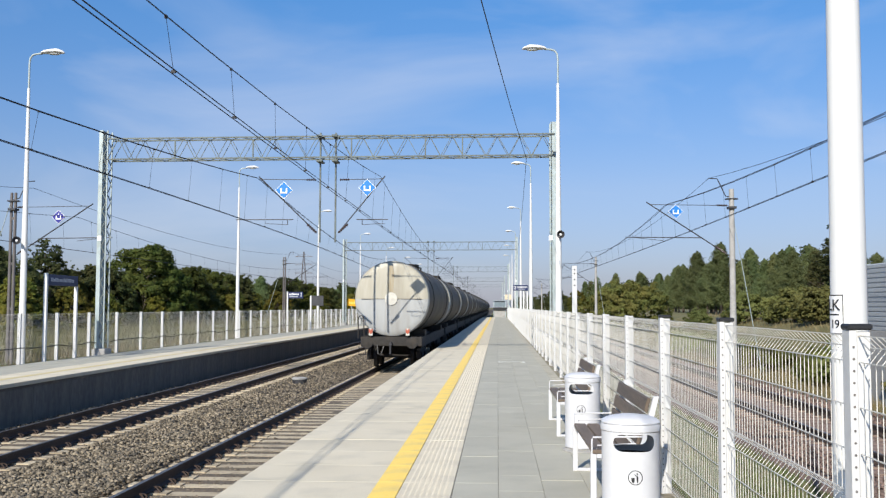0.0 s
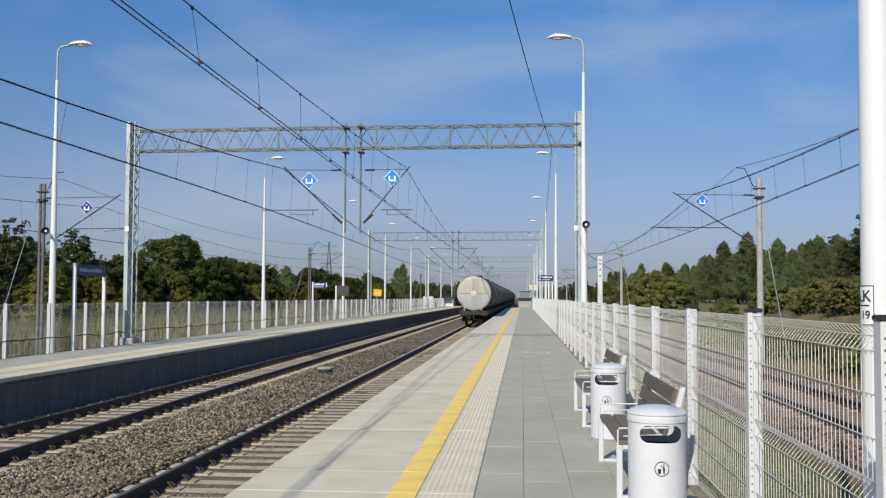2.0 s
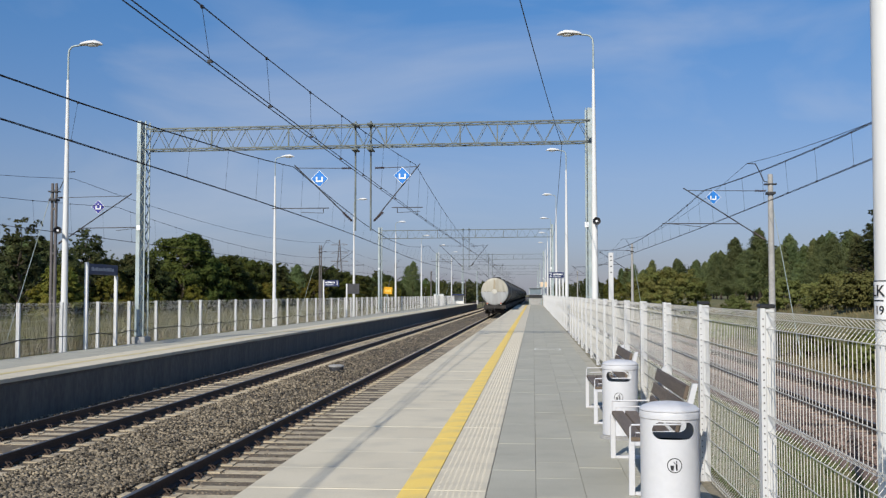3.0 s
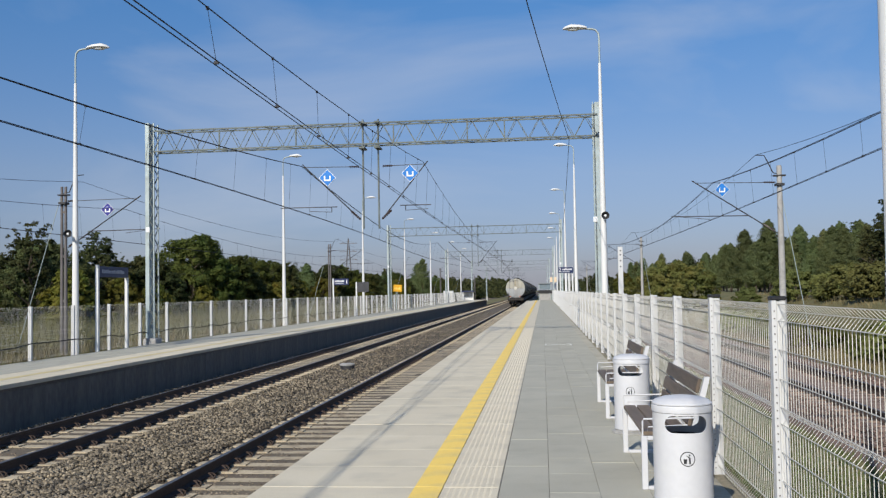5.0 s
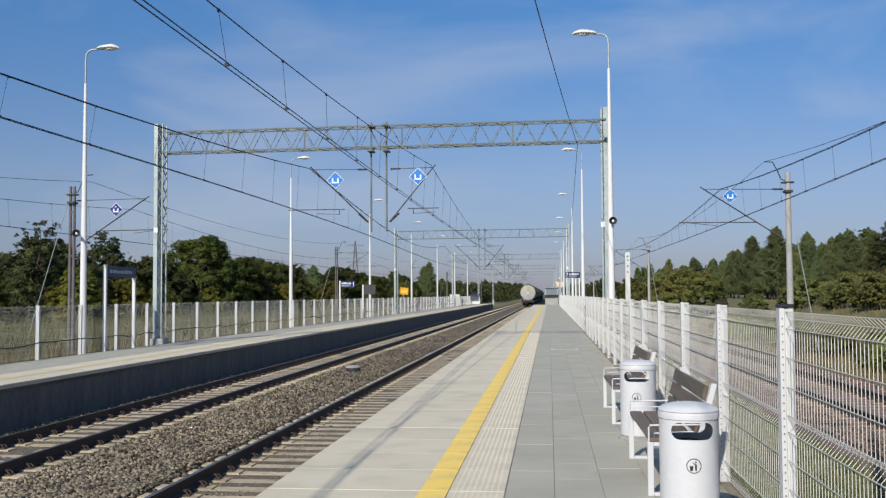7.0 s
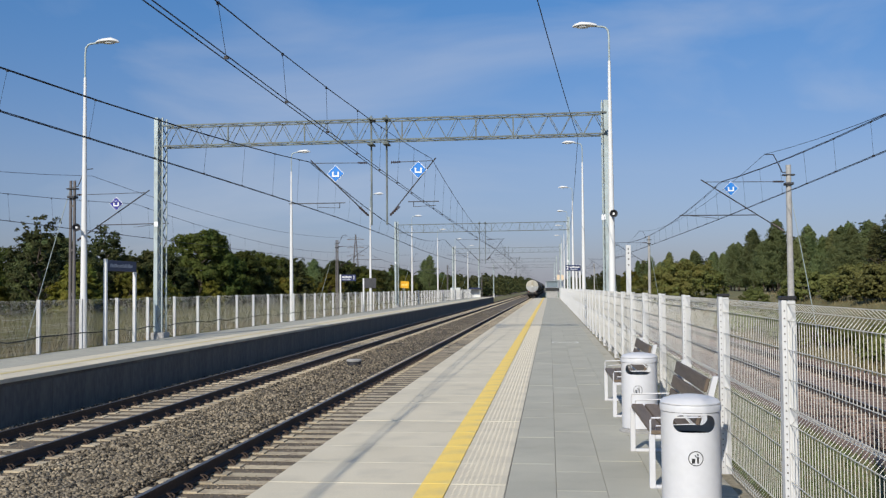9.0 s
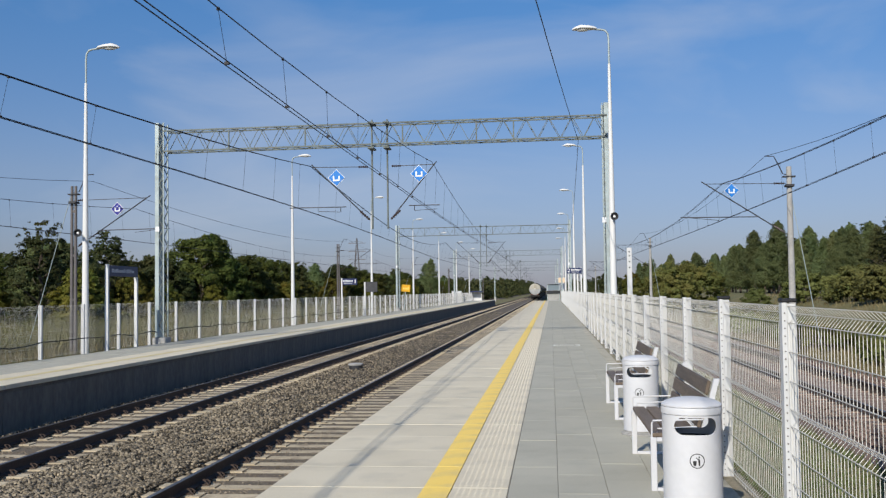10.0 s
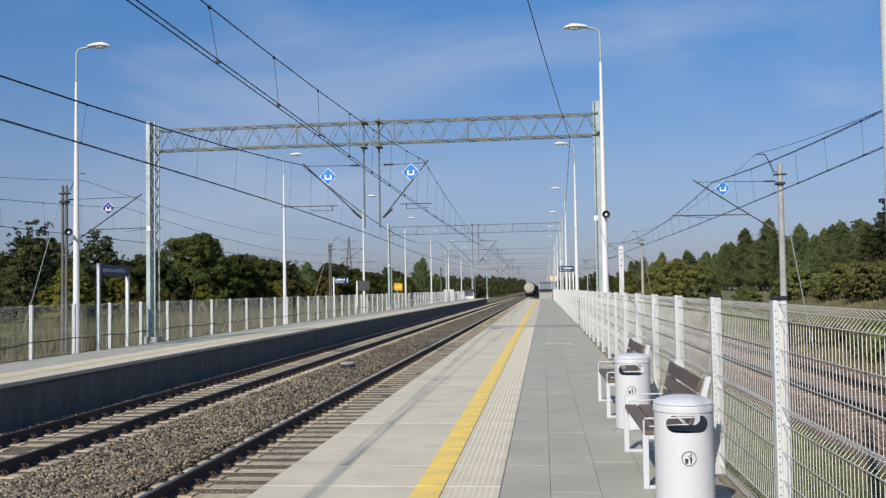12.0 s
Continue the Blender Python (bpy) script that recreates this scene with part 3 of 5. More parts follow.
def rail_wire(x, z, wire):
    return Shape().bar((x - 0.005, 0, z), (x - 0.005, PANEL, z), wire * 1.8, wire * 1.8)


def far_mesh(name, pitch, wire, places):
    """Many welded panels, too far off to tell their wires apart, in one mesh."""
    s = Shape()
    for x, z in PROFILE[:1] + RAILS:
        s.bar((x - 0.005, 0, z), (x - 0.005, PANEL, z), wire * 1.8, wire * 1.8)
    for i in range(int(PANEL / pitch) + 1):
        y = i * pitch + 0.01
        s.tube([(x, y, z) for x, z in PROFILE] + [(0, y, 0.03)], wire, 4)
    faces = np.array([f for f in s.f if len(f) == 4])
    verts = np.array(s.v)
    every, quads = [], []
    for k, m in enumerate(places):
        turn = np.array(m.to_3x3())
        every.append(verts @ turn.T + np.array(m.translation))
        quads.append(faces + k * len(verts))
    return raw_mesh(name, np.concatenate(every), np.concatenate(quads), M_FENCEWIRE)


def post_parts():
    s = Shape().box(-0.047, -0.013, -0.045, 0.045, -0.15, 1.6, 0.003)
    s.box(-0.0125, 0.046, -0.036, 0.036, -0.15, 1.594, 0.003)
    post = s.mesh("post", M_FENCE, 0)
    h = Shape()
    for k in range(30):
        z = 0.05 + 0.051 * k
        h.rod((-0.03, -0.0455, z), (-0.03, -0.0475, z), 0.0058, n=6)
    holes = h.mesh("hole_row", M_TWIN)
    cap = Shape().box(-0.052, 0.052, -0.052, 0.052, 1.601, 1.628, 0.007).mesh("cap", M_BLACK, 0)
    return post, holes, cap


def fence(name, x, y0, count, pitch, step, label, flip, capped, shift, single):
    """Posts and panels; the wires of the panels in single are pieces of their own."""
    th = thing(name, label, "fence", BEAR @ pose(x, 0, -0.13 if flip else 0))
    gauge = 0.0018 if flip else 0.0026
    post, holes, cap = post_parts()
    top_rail = rail_wire(*PROFILE[0], gauge).mesh("panel", M_FENCEWIRE, 0)
    rails = [rail_wire(px, z, gauge).mesh("rail_wire", M_FENCEWIRE, 0) for px, z in RAILS]
    upright = Shape().tube([(px, 0, z) for px, z in PROFILE] + [(0, 0, 0.03)], gauge, 4).mesh("wire", M_FENCEWIRE, 0)
    places = []
    for k in range(count):
        y = y0 + step * k + shift.get(k, 0)
        p = part("post", post, None, th, at=pose(0, y, 0, 0, 0, 0))
        if k < 16 and not flip:
            part("hole_row", holes, None, p)["kind"] = "stuff"
            if k in capped:
                part("cap", cap, None, p, "black plastic cap")
        if k == count - 1:
            break
        at = pose(0, y + step, 0, 0, 0, 180) if flip else pose(0, y + 0.01, 0)
        if k in single:
            row = part("panel", top_rail, None, th, at=at)
            for r in rails:
                part("rail_wire", r, None, row)
            for i in range(int(PANEL / pitch) + 1):
                part("wire", upright, None, row, at=pose(0, i * pitch + 0.01, 0))
        else:
            places.append(at)
    part("far_mesh", far_mesh("far_mesh", pitch, gauge, places), None, th)["kind"] = "stuff"


fence("fence", FENCE_E, -3.08, 67, 0.0645, 2.46, "white welded wire mesh fence with perforated posts along the platform", False, (3, 4, 5), {3: 0.03, 4: 0.02, 5: 0.0}, range(2, 9))
fence("fence", FENCE_W, 8.52, 71, 0.06, 2.475, "white wire mesh fence along the back of the far platform", True, (), {}, ())


def fence_cable():
    """A dark cable that sags from post to post."""
    th = thing("cable", "dark cable tied along the far fence", "cable", BEAR)
    pts = []
    for k in range(55):
        y = 10.995 + 2.475 * k
        dip = 0.05 + 0.04 * math.sin(k * 1.7) + 0.03 * math.sin(k * 3.1)
        pts += [(FENCE_W + 0.06, y, 0.44), (FENCE_W + 0.06, y + 0.8, 0.44 - dip), (FENCE_W + 0.06, y + 1.6, 0.44 - dip * 0.8)]
    part("line", Shape().tube(pts, 0.016, 5), M_DARK, th)


fence_cable()


# ---- lamps ----
def street_lamp(m, label):
    th = thing("street_lamp", label, "street lamp", m, group="platform lamps")
    part("pole", Shape().lathe([(0.15, -1.7), (0.15, -0.9), (0.106, -0.88), (0.1, 1.2), (0.09, 3.4), (0.042, 8.1), (0.04, 8.15)], 20), M_POLE, th)
    pts = [(0, 0, 8.1), (0, 0, 8.9), (-0.02, 0, 9.08), (-0.1, 0, 9.18), (-0.2, 0, 9.21), (-0.42, 0, 9.23)]
    part("arm", Shape().tube(pts, 0.03, 10), M_GALV, th, "thin galvanised arm")
    hd = Shape()
    prof = [(-0.36, 0.05, 0.045, 9.24), (-0.43, 0.1, 0.07, 9.25), (-0.6, 0.15, 0.1, 9.26), (-0.85, 0.16, 0.11, 9.27), (-1.02, 0.12, 0.07, 9.25), (-1.1, 0.03, 0.03, 9.23)]
    vs, fs, n = [], [], 14
    for i, (x, w, h, z) in enumerate(prof):
        vs += [(x, w * math.cos(2 * math.pi * k / n), z + (h if math.sin(2 * math.pi * k / n) > 0 else h * 0.45) * math.sin(2 * math.pi * k / n)) for k in range(n)]
        if i:
            fs += [((i - 1) * n + k, (i - 1) * n + (k + 1) % n, i * n + (k + 1) % n, i * n + k) for k in range(n)]
    fs += [tuple(range(n))[::-1], tuple(range(len(vs) - n, len(vs)))]
    head = part("lamp_head", hd.add(vs, fs), M_POLE, th, "off-white luminaire")
    part("lens", Shape().lathe([(0.11, -0.02), (0.1, -0.04), (0.05, -0.055), (0.0, -0.06)], 16, m=Matrix.Translation((-0.78, 0, 9.235)) @ Matrix.Diagonal((1.7, 1, 1, 1))), M_LENS, head)
    part("hatch", Shape().box(-0.05, 0.05, -0.1, -0.085, 0.35, 0.85, 0.01), M_GALV, th, "grey service hatch")
    return th


lamp = street_lamp(pose(2.005, 5.6, 0.0), "tall white tapered lamp post with one arm behind the fence")
for k in range(1, 7):
    copy_thing(lamp, pose(1.97 if k == 1 else 2.03 + 0.09 * max(0, k - 2), 5.6 + 24.3 * k, 0.45))
west_lamp = street_lamp(pose(-14.28, 28.9, 0.22, 0, 0, 180), "tall white tapered lamp post behind the far platform")
for k in range(1, 7):
    copy_thing(west_lamp, pose(-14.3, 28.9 + 24.84 * k, 0.22, 0, 0, 180))


def loudspeaker(m):
    th = thing("loudspeaker", "small black horn loudspeaker clamped to a lamp post", "loudspeaker", m)
    part("horn", Shape().lathe([(0.03, 0.0), (0.035, 0.1), (0.06, 0.2), (0.11, 0.28), (0.12, 0.29), (0.1, 0.28), (0.05, 0.2)], 20, "y", pose(0, 0, 0, 0, 0, 180)), M_DARK, th)
    part("driver", Shape().lathe([(0.06, 0.0), (0.06, 0.1)], 14, "y"), M_DARK, th)
    part("mouth", Shape().lathe([(0.0, -0.27), (0.035, -0.27), (0.035, -0.275)], 16, "y"), M_SIGNW, th, "pale inner cone")
    part("bracket", Shape().bar((0, 0.05, 0), (0, 0.22, 0), 0.04, 0.04), M_GALV, th)


loudspeaker(pose(2.0, 29.62, 3.88))
loudspeaker(pose(-14.36, 28.58, 3.64, 0, 0, 25))


# ---- overhead line ----
def lattice(s, a, b, w, d, n, chord, lace, faces=("y",)):
    """Four chords from a to b with zigzag lacing; w along x (or z), d along y."""
    a, b = Vector(a), Vector(b)
    ax = (b - a).normalized()
    u = Vector((1, 0, 0)) if abs(ax.z) > 0.5 else Vector((0, 0, 1))
    v = Vector((0, 1, 0))
    for i in (-1, 1):
        for j in (-1, 1):
            s.bar(a + u * i * w / 2 + v * j * d / 2, b + u * i * w / 2 + v * j * d / 2, chord, chord)
    for k in range(n):
        p, q = a.lerp(b, k / n), a.lerp(b, (k + 1) / n)
        sg = 1 if k % 2 else -1
        for j in (-1, 1):
            s.bar(p + u * sg * w / 2 + v * j * d / 2, q - u * sg * w / 2 + v * j * d / 2, lace, lace)
            if "u" in faces:
                s.bar(p + v * sg * d / 2 + u * j * w / 2, q - v * sg * d / 2 + u * j * w / 2, lace, lace)
    return s


def electric_sign(name_mat, label, at, parent):
    """A diamond plate with a white border and an open square with a notch."""
    r = 0.31
    base = part("diamond_plate", Shape().prism([(0, -r), (r, 0), (0, r), (-r, 0)], -0.012, 0.012), M_SIGNW, parent, "white edged diamond plate", at=at, smooth=0)
    q = r * 0.93
    part("sign_face", Shape().prism([(0, -q), (q, 0), (0, q), (-q, 0)], -0.018, -0.0125), name_mat, base, label, smooth=0)
    mk = Shape()
    mk.box(-0.125, -0.07, -0.026, -0.0185, -0.115, 0.07).box(0.07, 0.125, -0.026, -0.0185, -0.115, 0.07).box(-0.0695, 0.0695, -0.026, -0.0185, -0.115, -0.06)
    if name_mat is M_VIOLET:
        mk.prism([(0, 0.16), (-0.04, 0.105), (0.04, 0.105)], -0.026, -0.0185)
    part("sign_mark", mk, M_SIGNW, base, "white open square mark", smooth=0)


def insulator(s, a, b, r=0.05, n=5):
    a, b, r = Vector(a), Vector(b), r * 1.15
    s.rod(a, b, r * 0.5, n=8)
    for k in range(n):
        p, q = a.lerp(b, (k + 0.2) / n), a.lerp(b, (k + 0.6) / n)
        s.rod(p, q, r, r * 0.7, 10)


def cantilever(th, root_x, sg, reach, r0, r1):
    """The bracket that holds the wires: sloping tube, top tie, steady arm."""
    low, tip = (root_x + sg * 0.1, 0, 4.28), (root_x + sg * reach, 0, 6.3)
    c = Shape().rod(low, tip, 0.021, n=8)
    c.rod((root_x + sg * 0.15, 0, 6.17), (tip[0] - sg * 0.05, 0, 6.2), 0.014, n=6)
    c.rod((root_x + sg * r0, 0, 4.76), (root_x + sg * r1, 0, 4.76), 0.018, n=6)
    c.rod((root_x + sg * (r0 + 0.2), 0, 4.76), (root_x + sg * (r0 + 0.2), 0, 4.58), 0.014, n=6)
    c.rod((root_x + sg * (r0 + 0.2), 0, 4.58), (root_x + sg * (r0 + 1.0), 0, 4.62), 0.01, n=6)
    b = part("cantilever", c, M_DARK, th, "dark sloping bracket tube")
    for p, q, r in (((root_x + sg * 0.12, 0, 4.3), (root_x + sg * 0.45, 0, 4.6), 0.05), ((root_x + sg * 0.15, 0, 6.17), (root_x + sg * 0.5, 0, 6.175), 0.04)):
        i = Shape()
        insulator(i, p, q, r)
        part("insulator", i, M_INSUL, b, "brown ribbed insulator")


def gantry(y, label, chord, lace):
    th = thing("overhead_line_gantry", label, "gantry", pose(0, y, 0), group="gantries over the tracks")
    for x, top in ((-13.9, 7.95), (2.03, 8.15)):
        s = Shape()
        foot = 0.2 if x < 0 else -1.0
        # a broad channel, a slender angle, and lacing between them
        if x < 0:
            s.box(x - 0.165, x - 0.02, -0.23, 0.23, foot, top, 0.004)
        else:
            s.box(x - 0.02, x + 0.135, -0.23, 0.23, foot, top, 0.004)
        for d in (-0.2, 0.2):
            lo, hi = (x + 0.125, x + 0.165) if x < 0 else (x - 0.09, x - 0.06)
            s.box(lo, hi, d - 0.025, d + 0.025, foot, top, 0.004)
        la, lb = (x - 0.01, x + 0.14) if x < 0 else (x - 0.075, x - 0.01)
        n, z0, lc, rear = 24, 0.3, Shape(), Shape()
        for k in range(n):
            za, zb = z0 + (top - z0) * k / n, z0 + (top - z0) * (k + 1) / n
            pa, pb = (la, lb) if k % 2 else (lb, la)
            lc.bar((pa, -0.2, za), (pb, -0.2, zb), 0.03, 0.03)
            rear.bar((pa, 0.2, za), (pb, 0.2, zb), 0.03, 0.03)
        col = part("column", s, M_GALV, th, "laced galvanised column", smooth=0)
        part("lacing", lc, M_BEAM, col, "dark zigzag lacing", smooth=0)
        part("lacing", rear, M_BEAM, col, "dark zigzag lacing", smooth=0)
        part("footing", Shape().box(x - 0.24, x + 0.24, -0.3, 0.3, -1.1, 0.19, 0.03), M_CONC_POLE, col, "concrete footing", smooth=0)
        part("white_plate", Shape().box(x - 0.14, x - 0.0, -0.245, -0.235, 4.0, 4.18, 0.002), M_SIGNW, col, "small white plate", smooth=0)
    s = lattice(Shape(), (-13.75, 0, 7.27), (2.1, 0, 7.35), 0.74, 0.5, 40, chord, lace, ("y", "u"))
    for x in (-11.3, -8.5, -5.0, -2.4, -1.1):
        s.bar((x, -0.25, 6.92), (x, -0.25, 7.6), 0.045, 0.045)
    part("beam", s, M_BEAM, th, "grey green lattice beam", smooth=0)
    for x, sg in ((-6.14, -1), (-5.59, 1)):
        st = Shape().box(x - 0.027, x + 0.027, -0.04, 0.04, 3.95, 7.85, 0.005)
        st.box(x - 0.1, x + 0.1, -0.3, 0.3, 6.78, 6.84, 0.005).box(x - 0.1, x + 0.1, -0.3, 0.3, 7.68, 7.74, 0.005)
        part("drop_post", st, M_BEAM, th, "hanging steel post", smooth=0)
        cantilever(th, x, sg, *((2.2, 0.95, 3.0) if sg < 0 else (1.75, 0.75, 1.85)))
    return th


g1 = gantry(34.0, "steel lattice gantry carrying overhead wires across both tracks", 0.05, 0.02)
g2 = gantry(90.0, "slender steel lattice gantry carrying overhead wires further along", 0.034, 0.011)
for k in range(2, 5):
    copy_thing(g2, pose(0, 34.0 + 56 * k, 0))
electric_sign(M_BLUE, "blue sign face", pose(-7.41, -0.12, 5.79), g1)
electric_sign(M_BLUE, "blue sign face", pose(-4.45, -0.12, 5.87), g1)


def mast(x, y, sg, concrete, label):
    """A single mast with its bracket towards the track."""
    th = thing("overhead_line_mast", label, "mast", pose(x, y, 0), group="single masts")
    if concrete:
        part("shaft", Shape().lathe([(0.15, -1.1), (0.105, 6.75), (0.0, 6.76)], 16), M_CONC_POLE, th, "round concrete shaft")
    else:
        s = Shape()
        for d in (-0.09, 0.09):
            s.lathe([(0.085, -1.1), (0.06, 6.7), (0.0, 6.71)], 12, m=Matrix.Translation((d, 0, 0)))
        for z in (1.5, 3.5, 5.5):
            s.box(-0.09, 0.09, -0.04, 0.04, z, z + 0.1)
        part("shaft", s, M_TWIN, th, "twin weathered steel shafts")
    low, tip = (sg * 0.2, 0, 3.95), (sg * 3.6, 0, 6.2)
    c = Shape().rod(low, tip, 0.026, n=8).rod((sg * 0.15, 0, 6.05), (sg * 3.45, 0, 6.1), 0.015, n=6)
    c.rod((sg * 1.3, 0, 4.67), (sg * 4.5, 0, 4.7), 0.022, n=6)
    c.rod((sg * 4.2, 0, 4.69), (sg * 2.9, 0, 4.55), 0.012, n=6)
    b = part("cantilever", c, M_DARK, th, "dark sloping bracket tube")
    for p, q, r in (((sg * 0.25, 0, 4.0), (sg * 0.7, 0, 4.3), 0.05), ((sg * 0.2, 0, 6.05), (sg * 0.65, 0, 6.06), 0.045)):
        i = Shape()
        insulator(i, p, q, r)
        part("insulator", i, M_INSUL, b, "brown ribbed insulator")
    t = Shape().tube([(0, 0, 6.4), (sg * 0.25, 0, 6.45), (sg * 0.45, 0, 6.9), (sg * 0.6, 0, 7.2), (sg * 0.95, 0, 7.22)], 0.022, 6)
    t.box(-0.25, 0.25, -0.12, 0.12, 6.3, 6.36, 0.01).box(-0.17, 0.17, -0.2, 0.2, 5.9, 6.0, 0.01)
    part("top_bracket", t, M_DARK, th)
    part("stay", Shape().rod((-sg * 0.1, 0, 5.3 if concrete else 6.4), (-sg * 1.1, -0.2, -1.0) if concrete else (-sg * 2.3, 0, -1.0), 0.018, n=6), M_GALV, th, "sloping guy wire")
    return th


me1 = mast(10.12, 42.0, -1, True, "grey concrete mast holding wires over the fenced line")
for k in range(1, 6):
    copy_thing(me1, pose(10.12, 42 + 56 * k, 0))
mw1 = mast(-21.3, 42.0, 1, False, "weathered twin mast holding wires beyond the far platform")
for k in range(1, 6):
    copy_thing(mw1, pose(-21.3, 42 + 56 * k, 0))
electric_sign(M_BLUE, "blue sign face", pose(-2.4, -0.2, 5.78), me1)
electric_sign(M_VIOLET, "dark blue sign face", pose(2.15, -0.2, 5.6), mw1)


def overhead_wire(x, y_sup, z_contact, z_top, z_mid, spans, label, off=0.0, swing=0.22, carrier=0.13, gap=0.03, pair=0.0):
    """Contact wires, the sagging carrier above and its droppers."""
    th = thing("overhead_wire", label, "overhead wire", pose(x, 0, 0))
    a, b = y_sup - 56, y_sup - 56 + 56 * spans
    stag = lambda y: off + swing * math.cos(math.pi * (y - y_sup) / 56)
    top = lambda y: carrier * math.cos(math.pi * (y - y_sup) / 56)
    ys = [a + 4 * k for k in range(int((b - a) / 4) + 1)]
    for d in (-gap, gap):
        part("contact_wire", Shape().tube([(stag(y) + d, y, z_contact) for y in ys], 0.0085, 5), M_WIRE, th)
    zc = lambda y: z_mid + (z_top - z_mid) * ((((y - a) % 56) - 28) / 28) ** 2
    for d in ((-pair, pair) if pair else (0.0,)):
        part("carrier_wire", Shape().tube([(top(y) + d, y, zc(y)) for y in ys], 0.0095, 5), M_WIRE, th)
    for k in range(int(min(b - a, 150) / 2.95)):
        y = a + 1.4 + 2.95 * k
        d = Shape().rod((top(y), y, zc(y)), (stag(y), y, z_contact), 0.0036, n=4)
        d.box(stag(y) - 0.028, stag(y) + 0.028, y - 0.02, y + 0.02, z_contact - 0.012, z_contact + 0.025)
        d.box(top(y) - 0.015, top(y) + 0.015, y - 0.025, y + 0.025, zc(y) - 0.025, zc(y) + 0.015)
        part("dropper", d, M_WIRE, th, smooth=0)


overhead_wire(NEAR_X, 34, 4.62, 6.28, 5.29, 12, "dark overhead wires with droppers above the main line", 0.214, -0.154, 0.16, 0.045)
overhead_wire(FAR_X, 34, 4.62, 6.24, 5.17, 12, "dark overhead wires with droppers above the second line", -0.2, 0.62, 0.5, 0.03, 0.02)
overhead_wire(EAST_X, 42, 4.6, 6.1, 5.3, 10, "dark overhead wires above the fenced line", pair=0.03)
overhead_wire(WEST_X, 42, 4.12, 5.6, 4.7, 10, "dark overhead wires beyond the far platform")


def feeder(pts, label):
    th = thing("feeder_wire", label, "overhead wire")
    s, full = Shape(), []
    for p, q, sag in pts:
        p, q = Vector(p), Vector(q)
        full += [p.lerp(q, k / 14) - Vector((0, 0, sag * 4 * (k / 14) * (1 - k / 14))) for k in range(15)]
    part("wire", s.tube(full, 0.0095, 5), M_WIRE, th)
    return th


feeder([((-2.6, -22, 6.9), (1.13, 33.99, 6.9), 0.7), ((1.13, 34.01, 6.9), (2.1, 90, 6.9), 0.7), ((2.1, 90.02, 6.9), (2.1, 146, 6.9), 0.7), ((2.1, 146.02, 6.9), (2.1, 202, 6.9), 0.7)], "dark earth wire slung under the gantry beams")
feeder([((9.17, -14, 7.22), (9.17, 41.99, 7.22), 1.16), ((9.17, 42.01, 7.22), (9.17, 98, 7.22), 0.9), ((9.17, 98.02, 7.22), (9.17, 154, 7.22), 0.9)], "dark feeder wire on the concrete masts")
feeder([((-20.4, -14, 6.9), (-20.4, 41.99, 6.9), 1.5), ((-20.4, 42.01, 6.9), (-20.4, 98, 7.0), 0.8), ((-20.4, 98.02, 7.22), (-20.4, 154, 7.22), 0.9)], "dark feeder wire on the twin masts")


